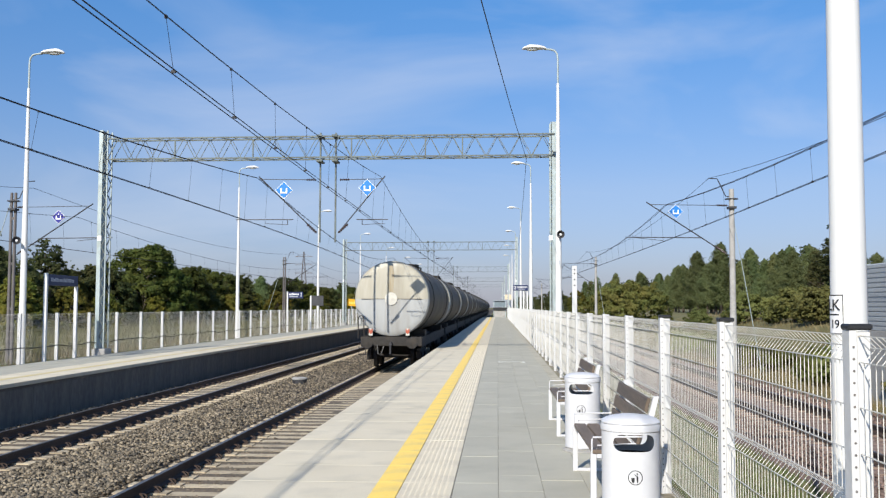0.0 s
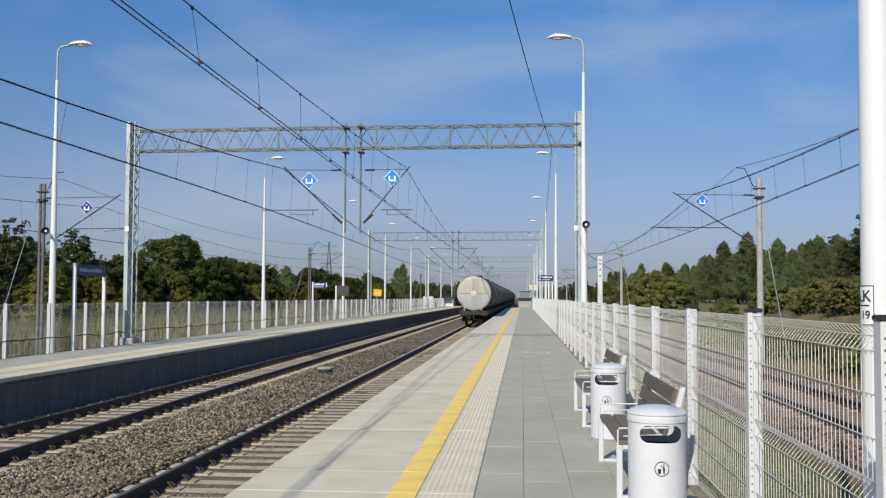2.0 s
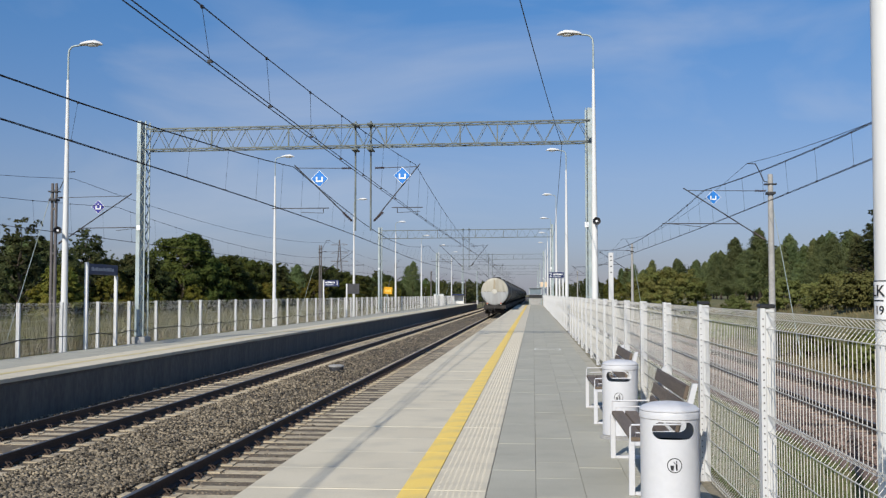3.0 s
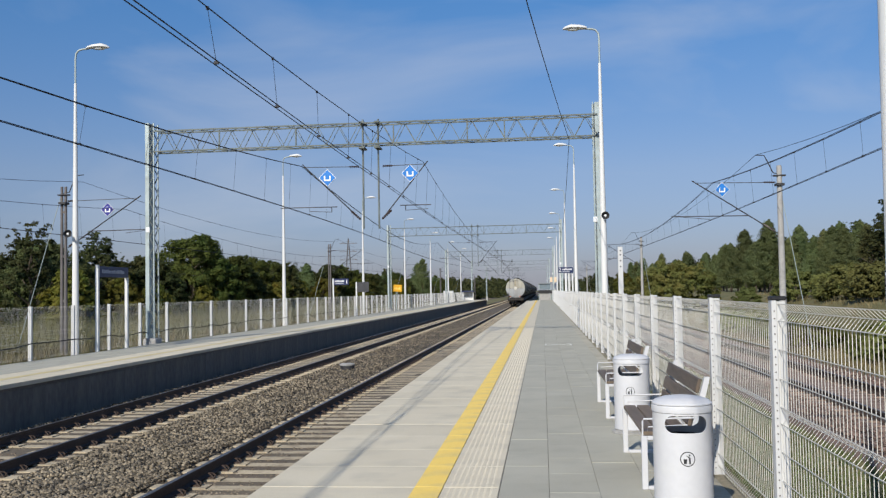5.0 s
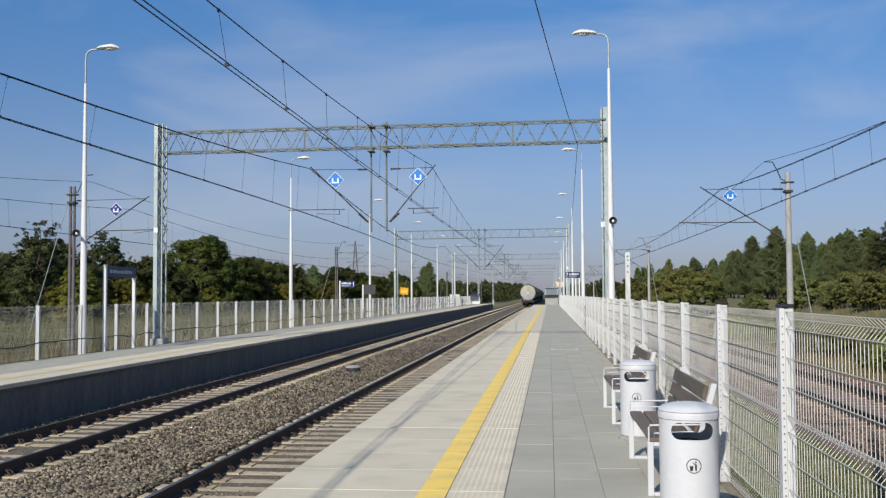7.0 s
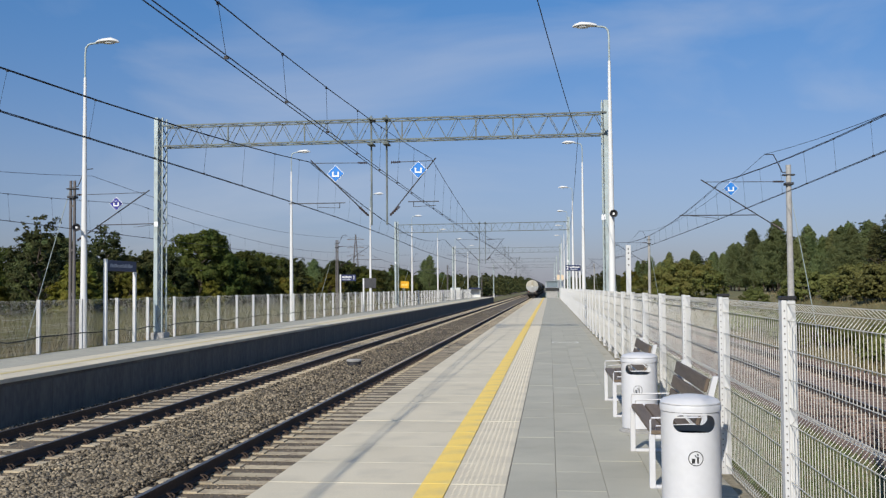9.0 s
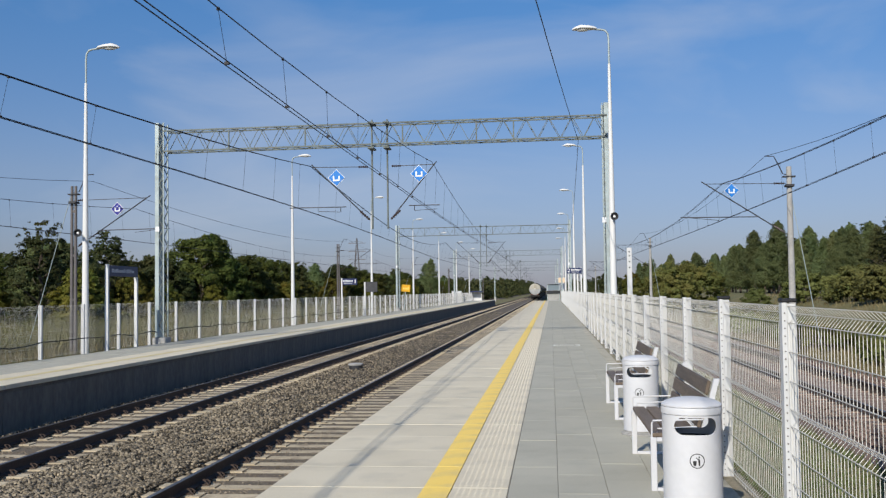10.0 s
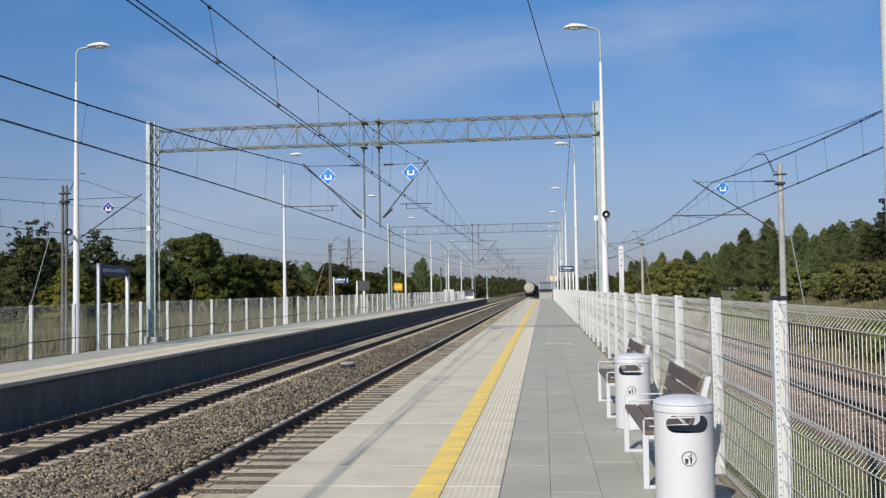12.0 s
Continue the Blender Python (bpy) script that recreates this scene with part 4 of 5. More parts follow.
# ---- platform furniture ----
def litter_bin(m, label):
    """A round bin with a slot through its wall, a domed lid and a plate foot."""
    th = thing("litter_bin", label, "litter bin", m, group="bins by the benches")
    tube = Shape().lathe([(0.199, 0.05), (0.208, 0.05), (0.208, 0.81), (0.199, 0.81)], 64, closed=True).mesh("body", M_WHITE, 40)
    body = part("body", tube, None, th, "white powder-coated shell")
    n, ring = 12, []
    for k in range(2 * n + 2):
        a = math.pi * (k if k <= n else k - 1) / n - math.pi / 2
        ring.append(((0.09 if k <= n else -0.09) + 0.055 * math.cos(a), 0.737 + 0.06 * math.sin(a)))
    cut = new("slot_tool", Shape().prism(ring, -0.4, 0.4).mesh("slot_tool", M_INNER, 0))
    cut.matrix_basis = m
    mod = body.modifiers.new("slot", "BOOLEAN")
    mod.operation, mod.solver, mod.object = "DIFFERENCE", "EXACT", cut
    bpy.context.view_layer.update()
    body.data = bpy.data.meshes.new_from_object(body.evaluated_get(bpy.context.evaluated_depsgraph_get()))
    body.modifiers.clear()
    bpy.data.objects.remove(cut)
    part("rim", Shape().lathe([(0.2, 0.812), (0.214, 0.814), (0.216, 0.85), (0.212, 0.862), (0.2, 0.864)], 64), M_WHITE, th)
    part("lid", Shape().lathe([(0.213, 0.866), (0.213, 0.874), (0.19, 0.895), (0.14, 0.912), (0.07, 0.922), (0.0, 0.925)], 64), M_WHITE, th, "shallow domed white lid")
    part("liner", Shape().lathe([(0.0, 0.1), (0.19, 0.1), (0.194, 0.635), (0.186, 0.635), (0.18, 0.12)], 40), M_INNER, th, "dark inner bucket")
    part("foot", Shape().lathe([(0.24, 0.0), (0.24, 0.02), (0.2, 0.03), (0.2, 0.052), (0.0, 0.052)], 40), M_CONC_POLE, th, "concrete foot plate")
    # the mark: a ring with a figure-free bin and thrown paper, in black
    mk = Shape()
    out, inn, k = 0.052, 0.046, 40

    def bent(u, w, off=0.0015):
        a = u / 0.208
        return ((0.208 + off) * math.sin(a), -(0.208 + off) * math.cos(a), 0.5 + w)

    vs = []
    for i in range(k):
        c, s = math.cos(2 * math.pi * i / k), math.sin(2 * math.pi * i / k)
        vs += [bent(out * c, out * s), bent(inn * c, inn * s)]
    mk.add(vs, [(2 * i, 2 * ((i + 1) % k), 2 * ((i + 1) % k) + 1, 2 * i + 1) for i in range(k)])
    for quad in ([(-0.03, 0.0), (-0.004, 0.0), (-0.008, -0.034), (-0.026, -0.034)], [(0.006, 0.006), (0.02, 0.008), (0.019, -0.034), (0.009, -0.034)], [(0.002, 0.016), (0.018, 0.012), (0.018, 0.006), (0.0, 0.01)], [(-0.006, 0.026), (0.004, 0.016), (0.0, 0.012), (-0.01, 0.022)], [(0.008, 0.032), (0.018, 0.032), (0.018, 0.02), (0.008, 0.02)]):
        mk.add([bent(u, w) for u, w in quad], [(0, 1, 2, 3)])
    part("pictogram", mk, M_BLACK, body, "black round litter pictogram", smooth=0)
    return th


bin_a = litter_bin(pose(1.0, 7.2, 0, 0, 0, 1), "white cylindrical litter bin with domed lid beside a bench")
copy_thing(bin_a, pose(1.06, 11.75, 0, 0, 0, -10))


def bench(m, label):
    """Slatted bench; its front is at x = 0, it runs along y from 0 to 1.92."""
    th = thing("bench", label, "bench", m, group="platform benches")
    L = 1.92
    for y in (0.0, L - 0.05):
        s = Shape()
        s.box(0.0, 0.05, y, y + 0.05, 0.0, 0.45, 0.004).box(0.051, 0.47, y, y + 0.05, 0.0, 0.028, 0.004)
        s.box(0.051, 0.47, y, y + 0.05, 0.415, 0.45, 0.004)
        s.box(0.471, 0.521, y, y + 0.05, 0.0, 0.45, 0.004)
        s.prism([(0.40, 0.452), (0.455, 0.452), (0.58, 0.94), (0.535, 0.94)], y, y + 0.05)
        fr = part("side_frame", s, M_WHITE, th, "white flat steel frame", smooth=0)
        a = y + 0.012
        part("armrest", Shape().tube([(0.012, a, 0.44), (0.012, a, 0.57), (0.02, a, 0.59), (0.48, a, 0.60)], 0.008, 8).tube([(0.05, a + 0.022, 0.44), (0.06, a + 0.022, 0.52), (0.45, a + 0.022, 0.54)], 0.006, 8), M_WHITE, fr, "thin white armrest rod")
    for x in (0.012, 0.15, 0.288):
        part("seat_slat", Shape().box(x, x + 0.122, 0.052 - 0.045, L - 0.007, 0.452, 0.486, 0.006), M_WOOD, th, "dark brown wooden slat", smooth=0)
    for k in range(3):
        z = 0.58 + 0.138 * k
        x = 0.40 + 0.25 * (z - 0.452)
        tilt = pose(x + 0.0, 0, z, 0, 14, 0)
        part("back_slat", Shape().box(-0.036, -0.004, 0.007, L - 0.007, -0.054, 0.066, 0.007), M_WOOD, th, "dark brown wooden slat", smooth=0, at=tilt)
    return th


b1 = bench(pose(0.83, 8.42, 0), "bench of dark brown slats on a white steel frame")
copy_thing(b1, pose(0.83, 12.97, 0))


# ---- signs ----
def bars(s, x0, x1, y, z0, z1, n, seed):
    """Plain bars in place of lettering; the board faces -y."""
    r = random.Random(seed)
    w = (x1 - x0) / n
    for k in range(n):
        h = z1 if r.random() < 0.3 else z0 + (z1 - z0) * 0.75
        s.box(x0 + w * (k + 0.12), x0 + w * (k + 0.8), y - 0.004, y, z0, h)
    return s


def letters(text, size, m, material, parent, name):
    cu = bpy.data.curves.new(name, "FONT")
    cu.body, cu.size, cu.extrude, cu.align_x, cu.align_y = text, size, 0.001, "CENTER", "CENTER"
    tmp = new(name, cu)
    bpy.context.view_layer.update()
    me = bpy.data.meshes.new_from_object(tmp.evaluated_get(bpy.context.evaluated_depsgraph_get()))
    bpy.data.objects.remove(tmp)
    me.materials.clear()
    me.materials.append(material)
    return part(name, me, None, parent, at=m)


def name_board(m, label):
    th = thing("station_sign", label, "sign", m)
    for x, top in ((0.0, 2.72), (2.2, 2.335)):
        part("post", Shape().box(x - 0.05, x + 0.05, -0.05, 0.05, -0.1, top, 0.006), M_POLE, th, smooth=0)
    bd = part("board", Shape().box(0.055, 2.26, -0.035, 0.035, 2.34, 2.68, 0.006), M_NAVY, th, "dark navy board", smooth=0)
    part("lettering", bars(Shape(), 0.25, 1.95, -0.036, 2.46, 2.58, 17, 4), M_BAR, bd, "pale lettering", smooth=0)


name_board(pose(-13.95, 29.7, 0, 0, 0, 90), "dark navy station name board on two white posts")


def platform_board(m, label, digit, width, height, z, posts):
    th = thing("platform_sign", label, "sign", m)
    for x in posts:
        part("post", Shape().box(x - 0.045, x + 0.045, 0.04, 0.13, -1.0, z + height / 2 + 0.02, 0.005), M_POLE, th, smooth=0)
    bd = part("board", Shape().box(-width / 2, width / 2, -0.035, 0.035, z - height / 2, z + height / 2, 0.006), M_NAVY, th, "dark blue board", smooth=0)
    sx = -1 if digit == "2" else 1
    letters(digit, height * 0.95, pose(sx * width * 0.38, -0.038, z, 90), M_SIGNW, bd, "digit")
    lo, hi = (-width * 0.22, width * 0.44) if sx < 0 else (-width * 0.44, width * 0.22)
    part("lettering", bars(Shape(), lo, hi, -0.036, z - 0.0, z + height * 0.3, 8, 2), M_SIGNW, bd, "white lettering", smooth=0)
    part("small_lettering", bars(Shape(), lo, hi * 0.7, -0.036, z - height * 0.32, z - height * 0.12, 10, 9), M_BAR, bd, smooth=0)


platform_board(pose(1.66, 62.0, 0), "dark blue platform sign with a white number two", "2", 0.92, 0.36, 2.92, (0.2, 0.43))
platform_board(pose(-13.55, 66.0, 0), "dark blue platform sign with a white number one", "1", 1.02, 0.44, 2.47, (-0.58,))


def info_case(m, label):
    th = thing("notice_case", label, "notice board", m)
    part("post", Shape().box(-0.05, 0.05, -0.05, 0.05, -0.1, 2.5, 0.006), M_POLE, th, smooth=0)
    part("board", Shape().box(0.06, 0.95, -0.03, 0.03, 1.75, 2.5, 0.008), M_DARK, th, "dark board back", smooth=0)


info_case(pose(-13.6, 71.8, 0), "dark notice board on a white post")


def amber_sign(m):
    th = thing("warning_sign", "amber sign on a thin post behind the far fence", "sign", m)
    part("post", Shape().rod((0, 0, -0.2), (0, 0, 2.2), 0.04), M_GALV, th)
    bd = part("board", Shape().box(-0.42, 0.42, -0.06, -0.04, 1.75, 2.4, 0.01), M_ORANGE, th, "amber board", smooth=0)
    part("lettering", bars(Shape(), -0.3, 0.3, -0.061, 1.95, 2.2, 4, 6), M_YELLOW, bd, smooth=0)


amber_sign(pose(-13.4, 90.5, 0, 0, 4, 20))


def perforated_post(m):
    th = thing("signal_post", "white perforated post behind the platform fence", "post", m)
    part("shaft", Shape().box(-0.06, 0.06, -0.05, 0.05, -1.1, 2.75, 0.006), M_FENCE, th, smooth=0)
    h = Shape()
    for z in (2.25, 2.4, 2.55, 2.65):
        h.rod((0, -0.0505, z), (0, -0.053, z), 0.02, n=8)
    part("holes", h, M_DARK, th)


perforated_post(pose(2.05, 25.0, 0))


def km_plate():
    """The curved plate on the lamp post by the camera."""
    th = thing("post_plate", "white plate with black letters on a lamp post", "sign", pose(2.005, 5.6, 0))
    r, a0, a1, z0, z1, n = 0.1015, radians(160), radians(234), 1.55, 1.77, 14

    def wrap(s, a, b, lo, hi, rr):
        vs = []
        for k in range(n + 1):
            t = a + (b - a) * k / n
            vs += [(rr * math.cos(t), rr * math.sin(t), lo), (rr * math.cos(t), rr * math.sin(t), hi)]
        s.add(vs, [(2 * k, 2 * k + 2, 2 * k + 3, 2 * k + 1) for k in range(n)])
        return s

    plate = part("plate", wrap(Shape(), a0, a1, z0, z1, r), M_SIGNW, th, "white plate")
    rim = Shape()
    wrap(rim, a0, a1, z1 - 0.006, z1, r + 0.001)
    wrap(rim, a0, a1, z0, z0 + 0.006, r + 0.001)
    wrap(rim, a1 - 0.05, a1, z0, z1, r + 0.001)
    wrap(rim, a0, a1 - 0.25, 1.655, 1.663, r + 0.001)
    part("border", rim, M_BLACK, plate)
    for text, deg, z, size in (("L", 184, 1.71, 0.09), ("K", 211, 1.71, 0.09), ("1", 196, 1.605, 0.066), ("9", 214, 1.605, 0.066)):
        a = radians(deg)
        letters(text, size, Matrix.Translation((0.1055 * math.cos(a), 0.1055 * math.sin(a), z)) @ pose(0, 0, 0, 0, 0, deg - 270) @ pose(0, 0, 0, 90), M_BLACK, plate, "letters")


km_plate()


# ---- beyond the fences ----
def noise_barrier():
    th = thing("noise_barrier", "grey ribbed noise barrier beyond the fenced line", "noise barrier", pose(11.0, 0, 0))
    outline = []
    for k in range(14):
        z = 1.05 + 0.138 * k
        outline += [(-0.035, z), (-0.06, z + 0.012), (-0.06, z + 0.1), (-0.035, z + 0.112)]
    prof = Shape().prism(outline + [(0.05, 1.05 + 0.138 * 14), (0.05, 1.05)], 0.06, 2.94)
    panel = prof.mesh("ribbed_panel", M_NOISE, 0)
    base = Shape().box(-0.08, 0.08, 0.06, 2.94, GROUND_Z - 0.2, 1.045, 0.01).mesh("base_panel", M_CONC_POLE, 0)
    post = Shape().box(-0.1, 0.1, -0.06, 0.06, GROUND_Z - 0.2, 3.0, 0.006).mesh("post", M_GALV, 0)
    for k in range(16):
        y = 26.5 - 3 * k
        part("ribbed_panel", panel, None, th, at=pose(0, y, 0))
        part("base_panel", base, None, th, at=pose(0, y, 0))
        part("post", post, None, th, at=pose(0, y + 3, 0))


noise_barrier()


def track_marker():
    th = thing("track_marker", "low round stone marker in the ballast", "marker", pose(-6.6, 33.0, BED_Z + 0.14))
    part("body", Shape().lathe([(0.24, -0.08), (0.25, 0.03), (0.25, 0.05)], 20), M_DARK, th)
    part("cover", Shape().lathe([(0.26, 0.055), (0.26, 0.1), (0.2, 0.12), (0.0, 0.125)], 20), M_CONC_POLE, th, "pale concrete cover")


track_marker()


def shelter():
    """The glazed stair head and rail at the platform's far end."""
    th = thing("stair_shelter", "grey glazed stair shelter at the platform end", "shelter", pose(0.9, 165, 0))
    for x in (-1.0, 1.0):
        part("post", Shape().box(x - 0.06, x + 0.06, -0.06, 0.06, -1.1, 2.75), M_GALV, th, smooth=0)
    part("parapet", Shape().box(-0.9, 0.9, 0.0, 0.06, -0.1, 1.13), M_CONC_POLE, th, "pale concrete parapet", smooth=0)
    part("glazing", Shape().box(-0.9, 0.9, 0.0, 0.05, 1.75, 2.7), M_GLASS, th, smooth=0)
    part("rail", Shape().box(-1.1, 1.2, -0.16, -0.065, 1.15, 1.62), M_BLACK, th, smooth=0)
    part("roof", Shape().box(-1.2, 1.2, -0.3, 3, 2.76, 2.8), M_GALV, th, smooth=0)


shelter()


def cabinet(m, w, h, label):
    th = thing("relay_cabinet", label, "cabinet", m)
    part("body", Shape().box(-w / 2, w / 2, -0.4, 0.4, -1.1, h, 0.02), M_POLE, th, smooth=0)
    part("roof", Shape().box(-w / 2 - 0.06, w / 2 + 0.06, -0.46, 0.46, h + 0.004, h + 0.08, 0.02), M_GALV, th, smooth=0)


cabinet(pose(-14.75, 158, 0), 1.6, 1.72, "white relay cabinet beyond the far platform")


def cream_board(m):
    th = thing("notice_board", "small cream board on a white post by the platform fence", "sign", m)
    part("post", Shape().box(-0.05, 0.05, 0.02, 0.12, -1.1, 3.62, 0.006), M_POLE, th, smooth=0)
    part("board", Shape().box(-0.5, 0.5, -0.03, 0.015, 2.85, 3.6, 0.01), M_CREAM, th, "pale cream board", smooth=0)


cream_board(pose(2.1, 150, 0))


def west_shelter():
    th = thing("waiting_shelter", "small blue-roofed shelter past the far platform", "shelter", pose(-12.9, 176, 0))
    for x in (-0.95, 0.95):
        part("post", Shape().box(x - 0.05, x + 0.05, -0.05, 0.05, 0.0, 1.54), M_POLE, th, smooth=0)
    part("roof", Shape().box(-1.15, 1.15, -0.5, 1.2, 1.55, 1.76, 0.02), M_NAVY, th, smooth=0)
    part("wall", Shape().box(-0.9, 0.9, 1.0, 1.05, 0.0, 1.54), M_POLE, th, smooth=0)


west_shelter()


def pylon():
    th = thing("power_pylon", "distant grey lattice power pylon", "pylon", pose(-150, 760, GROUND_Z))
    s = Shape()
    h = 46
    for k in range(9):
        z0, z1 = h * k / 9, h * (k + 1) / 9
        w0, w1 = 3.2 * (1 - k / 9.6), 3.2 * (1 - (k + 1) / 9.6)
        for i in (-1, 1):
            for j in (-1, 1):
                s.bar((i * w0, j * w0, z0), (i * w1, j * w1, z1), 0.3, 0.3)
            s.bar((i * w0, -w0, z0), (-i * w1, -w1, z1), 0.16, 0.16)
    part("tower", s, M_TWIN, th, smooth=0)
    for z in (29, 35.5, 42):
        part("cross_arm", Shape().bar((-7, 0, z), (7, 0, z), 0.35, 0.35).bar((-7, 0, z), (0, 0, z + 1.8), 0.18, 0.18).bar((7, 0, z), (0, 0, z + 1.8), 0.18, 0.18), M_TWIN, th, smooth=0)


pylon()


# ---- trees ----
def crown_mesh(name, kind, height, width, seed, material, leaves):
    """A crown of many small leaves gathered in clumps on the ends of limbs."""
    r = np.random.default_rng(seed)
    if kind == "pine":
        # leaves strung along whorls of rising branches
        count = 240
        t = np.sort(r.random(count) ** 0.85)
        a = r.random(count) * 6.283
        side = 1 + 0.2 * np.sin(a + seed) + 0.14 * np.sin(3 * a + 2 * seed)
        reach = width * 0.5 * side * (1 - t) ** 0.72 * (0.4 + 0.6 * r.random(count)) + 0.15
        rise = reach * (0.25 + 0.55 * t)
        pick = r.integers(0, count, leaves)
        u = 0.2 + 0.85 * r.random(leaves) ** 0.5
        z0 = height * (0.1 + 0.88 * t)
        axis = np.stack([np.cos(a[pick]), np.sin(a[pick]), np.zeros(leaves)], 1)
        p = axis * (reach[pick] * u)[:, None]
        p[:, 2] += z0[pick] + rise[pick] * u ** 1.5
        d = r.normal(size=(leaves, 3))
        p += d * (0.08 + 0.1 * reach[pick] * u)[:, None] * np.array([1.0, 1.0, 0.7])
        lead = r.random(leaves) < 0.015
        p[lead] = np.stack([0.06 * r.normal(size=lead.sum()), 0.06 * r.normal(size=lead.sum()), height * (0.93 + 0.1 * r.random(lead.sum()))], 1)
        d = d * 0.3 + axis * 0.5
    else:
        # rounded tufts of leaves on an uneven envelope, with gaps between them
        low = 0.08 if kind == "bush" else 0.16
        count = 260 if kind == "bush" else 210
        v = r.random(count) ** 0.85
        a = r.random(count) * 6.283
        lobe = 1 + 0.2 * np.sin(2 * a + seed + 2.5 * v) + 0.16 * np.sin(3 * a + 1.7 * seed - 4 * v)
        prof = np.sin(np.pi * np.minimum(1, 0.22 + 0.72 * v)) ** 0.65
        rad = width * 0.46 * prof * lobe * (0.4 + 0.6 * r.random(count) ** 0.4)
        size = width * (0.022 + 0.055 * r.random(count) ** 1.3)
        c = np.stack([rad * np.cos(a), rad * np.sin(a), height * (low + (0.93 - low) * v)], 1)
        c[:, 2] += 0.05 * height * r.normal(size=count)
        weight = size ** 2 / (size ** 2).sum()
        pick = r.choice(count, leaves, p=weight)
        d = r.normal(size=(leaves, 3))
        d /= np.linalg.norm(d, axis=1)[:, None]
        flip = (d[:, 2] < 0) & (r.random(leaves) < 0.55)
        d[flip, 2] *= -1
        far = 0.55 + 0.5 * r.random((leaves, 1)) + 0.25 * (r.random((leaves, 1)) < 0.12)
        p = c[pick] + d * far * size[pick][:, None] * np.array([1.1, 1.1, 0.8])
        d = d * 1.1
    out = p - np.array([0, 0, height * 0.4])
    out /= np.linalg.norm(out, axis=1)[:, None] + 1e-6
    nrm = 0.6 * out + 0.7 * d + 0.55 * r.normal(size=(leaves, 3)) + np.array([0, 0, 0.3])
    nrm /= np.linalg.norm(nrm, axis=1)[:, None]
    u = np.cross(nrm, r.normal(size=(leaves, 3)))
    u /= np.linalg.norm(u, axis=1)[:, None]
    w = np.cross(nrm, u)
    size = (0.06 if kind == "pine" else 0.08) * (0.6 + 0.9 * r.random((leaves, 1)))
    q = np.stack([p - u * size * 1.5, p + w * size * 0.7, p + u * size * 1.5 + nrm * size * 0.4, p - w * size * 0.7], 1).reshape(-1, 3)
    return raw_mesh(name, q, np.arange(4 * leaves).reshape(-1, 4), material)


def trunk_mesh(name, height, seed, pine):
    r = random.Random(seed)
    s = Shape()
    pts = [Vector((0.06 * k * r.uniform(-1, 1), 0.06 * k * r.uniform(-1, 1), height * 0.9 * k / 6)) for k in range(7)]
    for k in range(6):
        s.rod(pts[k], pts[k + 1], height * 0.02 * (1 - k / 6.5), height * 0.02 * (1 - (k + 1) / 6.5), 8, False)
    for k in range(11):
        t = 0.2 + 0.65 * k / 11
        a = k * 2.4
        p = pts[0].lerp(pts[6], t)
        L = height * (0.2 if pine else 0.32) * (1.05 - t)
        s.rod(p, p + Vector((L * math.cos(a), L * math.sin(a), L * (0.15 if pine else 0.8))), height * 0.006, height * 0.002, 6, False)
    return s.mesh(name, M_BARK)


def tree_kind(name, label, category, kind, height, width, seed, material, leaves):
    th = thing(name, label, category, pose(0, -300 - 12 * seed, GROUND_Z))
    part("trunk", trunk_mesh("trunk", height, seed, kind == "pine"), None, th)
    part("crown", crown_mesh("crown", kind, height, width, seed, M_LEAF[material], leaves), None, th)
    return th


KINDS = {
    "oak": tree_kind("tree", "broad green deciduous tree at the meadow's edge", "tree", "round", 8.0, 7.5, 1, 0, 18000),
    "dark": tree_kind("tree", "dark green deciduous tree at the meadow's edge", "tree", "round", 7.0, 6.0, 2, 1, 15000),
    "slim": tree_kind("tree", "slender loose-crowned tree at the meadow's edge", "tree", "round", 8.5, 4.2, 3, 1, 5500),
    "pine": tree_kind("pine_tree", "young pointed pine tree in a belt of pines", "tree", "pine", 9.2, 4.8, 4, 2, 26000),
    "pine_b": tree_kind("pine_tree", "young bushy pine tree in a belt of pines", "tree", "pine", 8.0, 5.6, 5, 2, 26000),
    "low": tree_kind("bush", "low autumn-tinted scrub beside the fenced line", "bush", "bush", 1.5, 2.6, 9, 3, 3500),
    "scrub": tree_kind("bush", "low green scrub beside the fenced line", "bush", "bush", 1.4, 2.4, 10, 5, 3500),
    "bush": tree_kind("bush", "low green bush in the meadow", "bush", "bush", 3.2, 4.2, 6, 5, 9000),
    "autumn": tree_kind("bush", "broad shrub turning brown in autumn", "bush", "bush", 5.0, 7.0, 7, 3, 18000),
    "young": tree_kind("tree", "yellowing green young tree at the meadow's edge", "tree", "round", 6.0, 4.6, 8, 4, 11000),
}


def plant(kind, x, y, scale, rng):
    ob = KINDS[kind]
    t = copy_thing(ob, pose(x, y, GROUND_Z + rise(x, y), 0, 0, rng.uniform(0, 360)))
    t.scale = (scale * rng.uniform(0.9, 1.15), scale * rng.uniform(0.9, 1.15), scale)


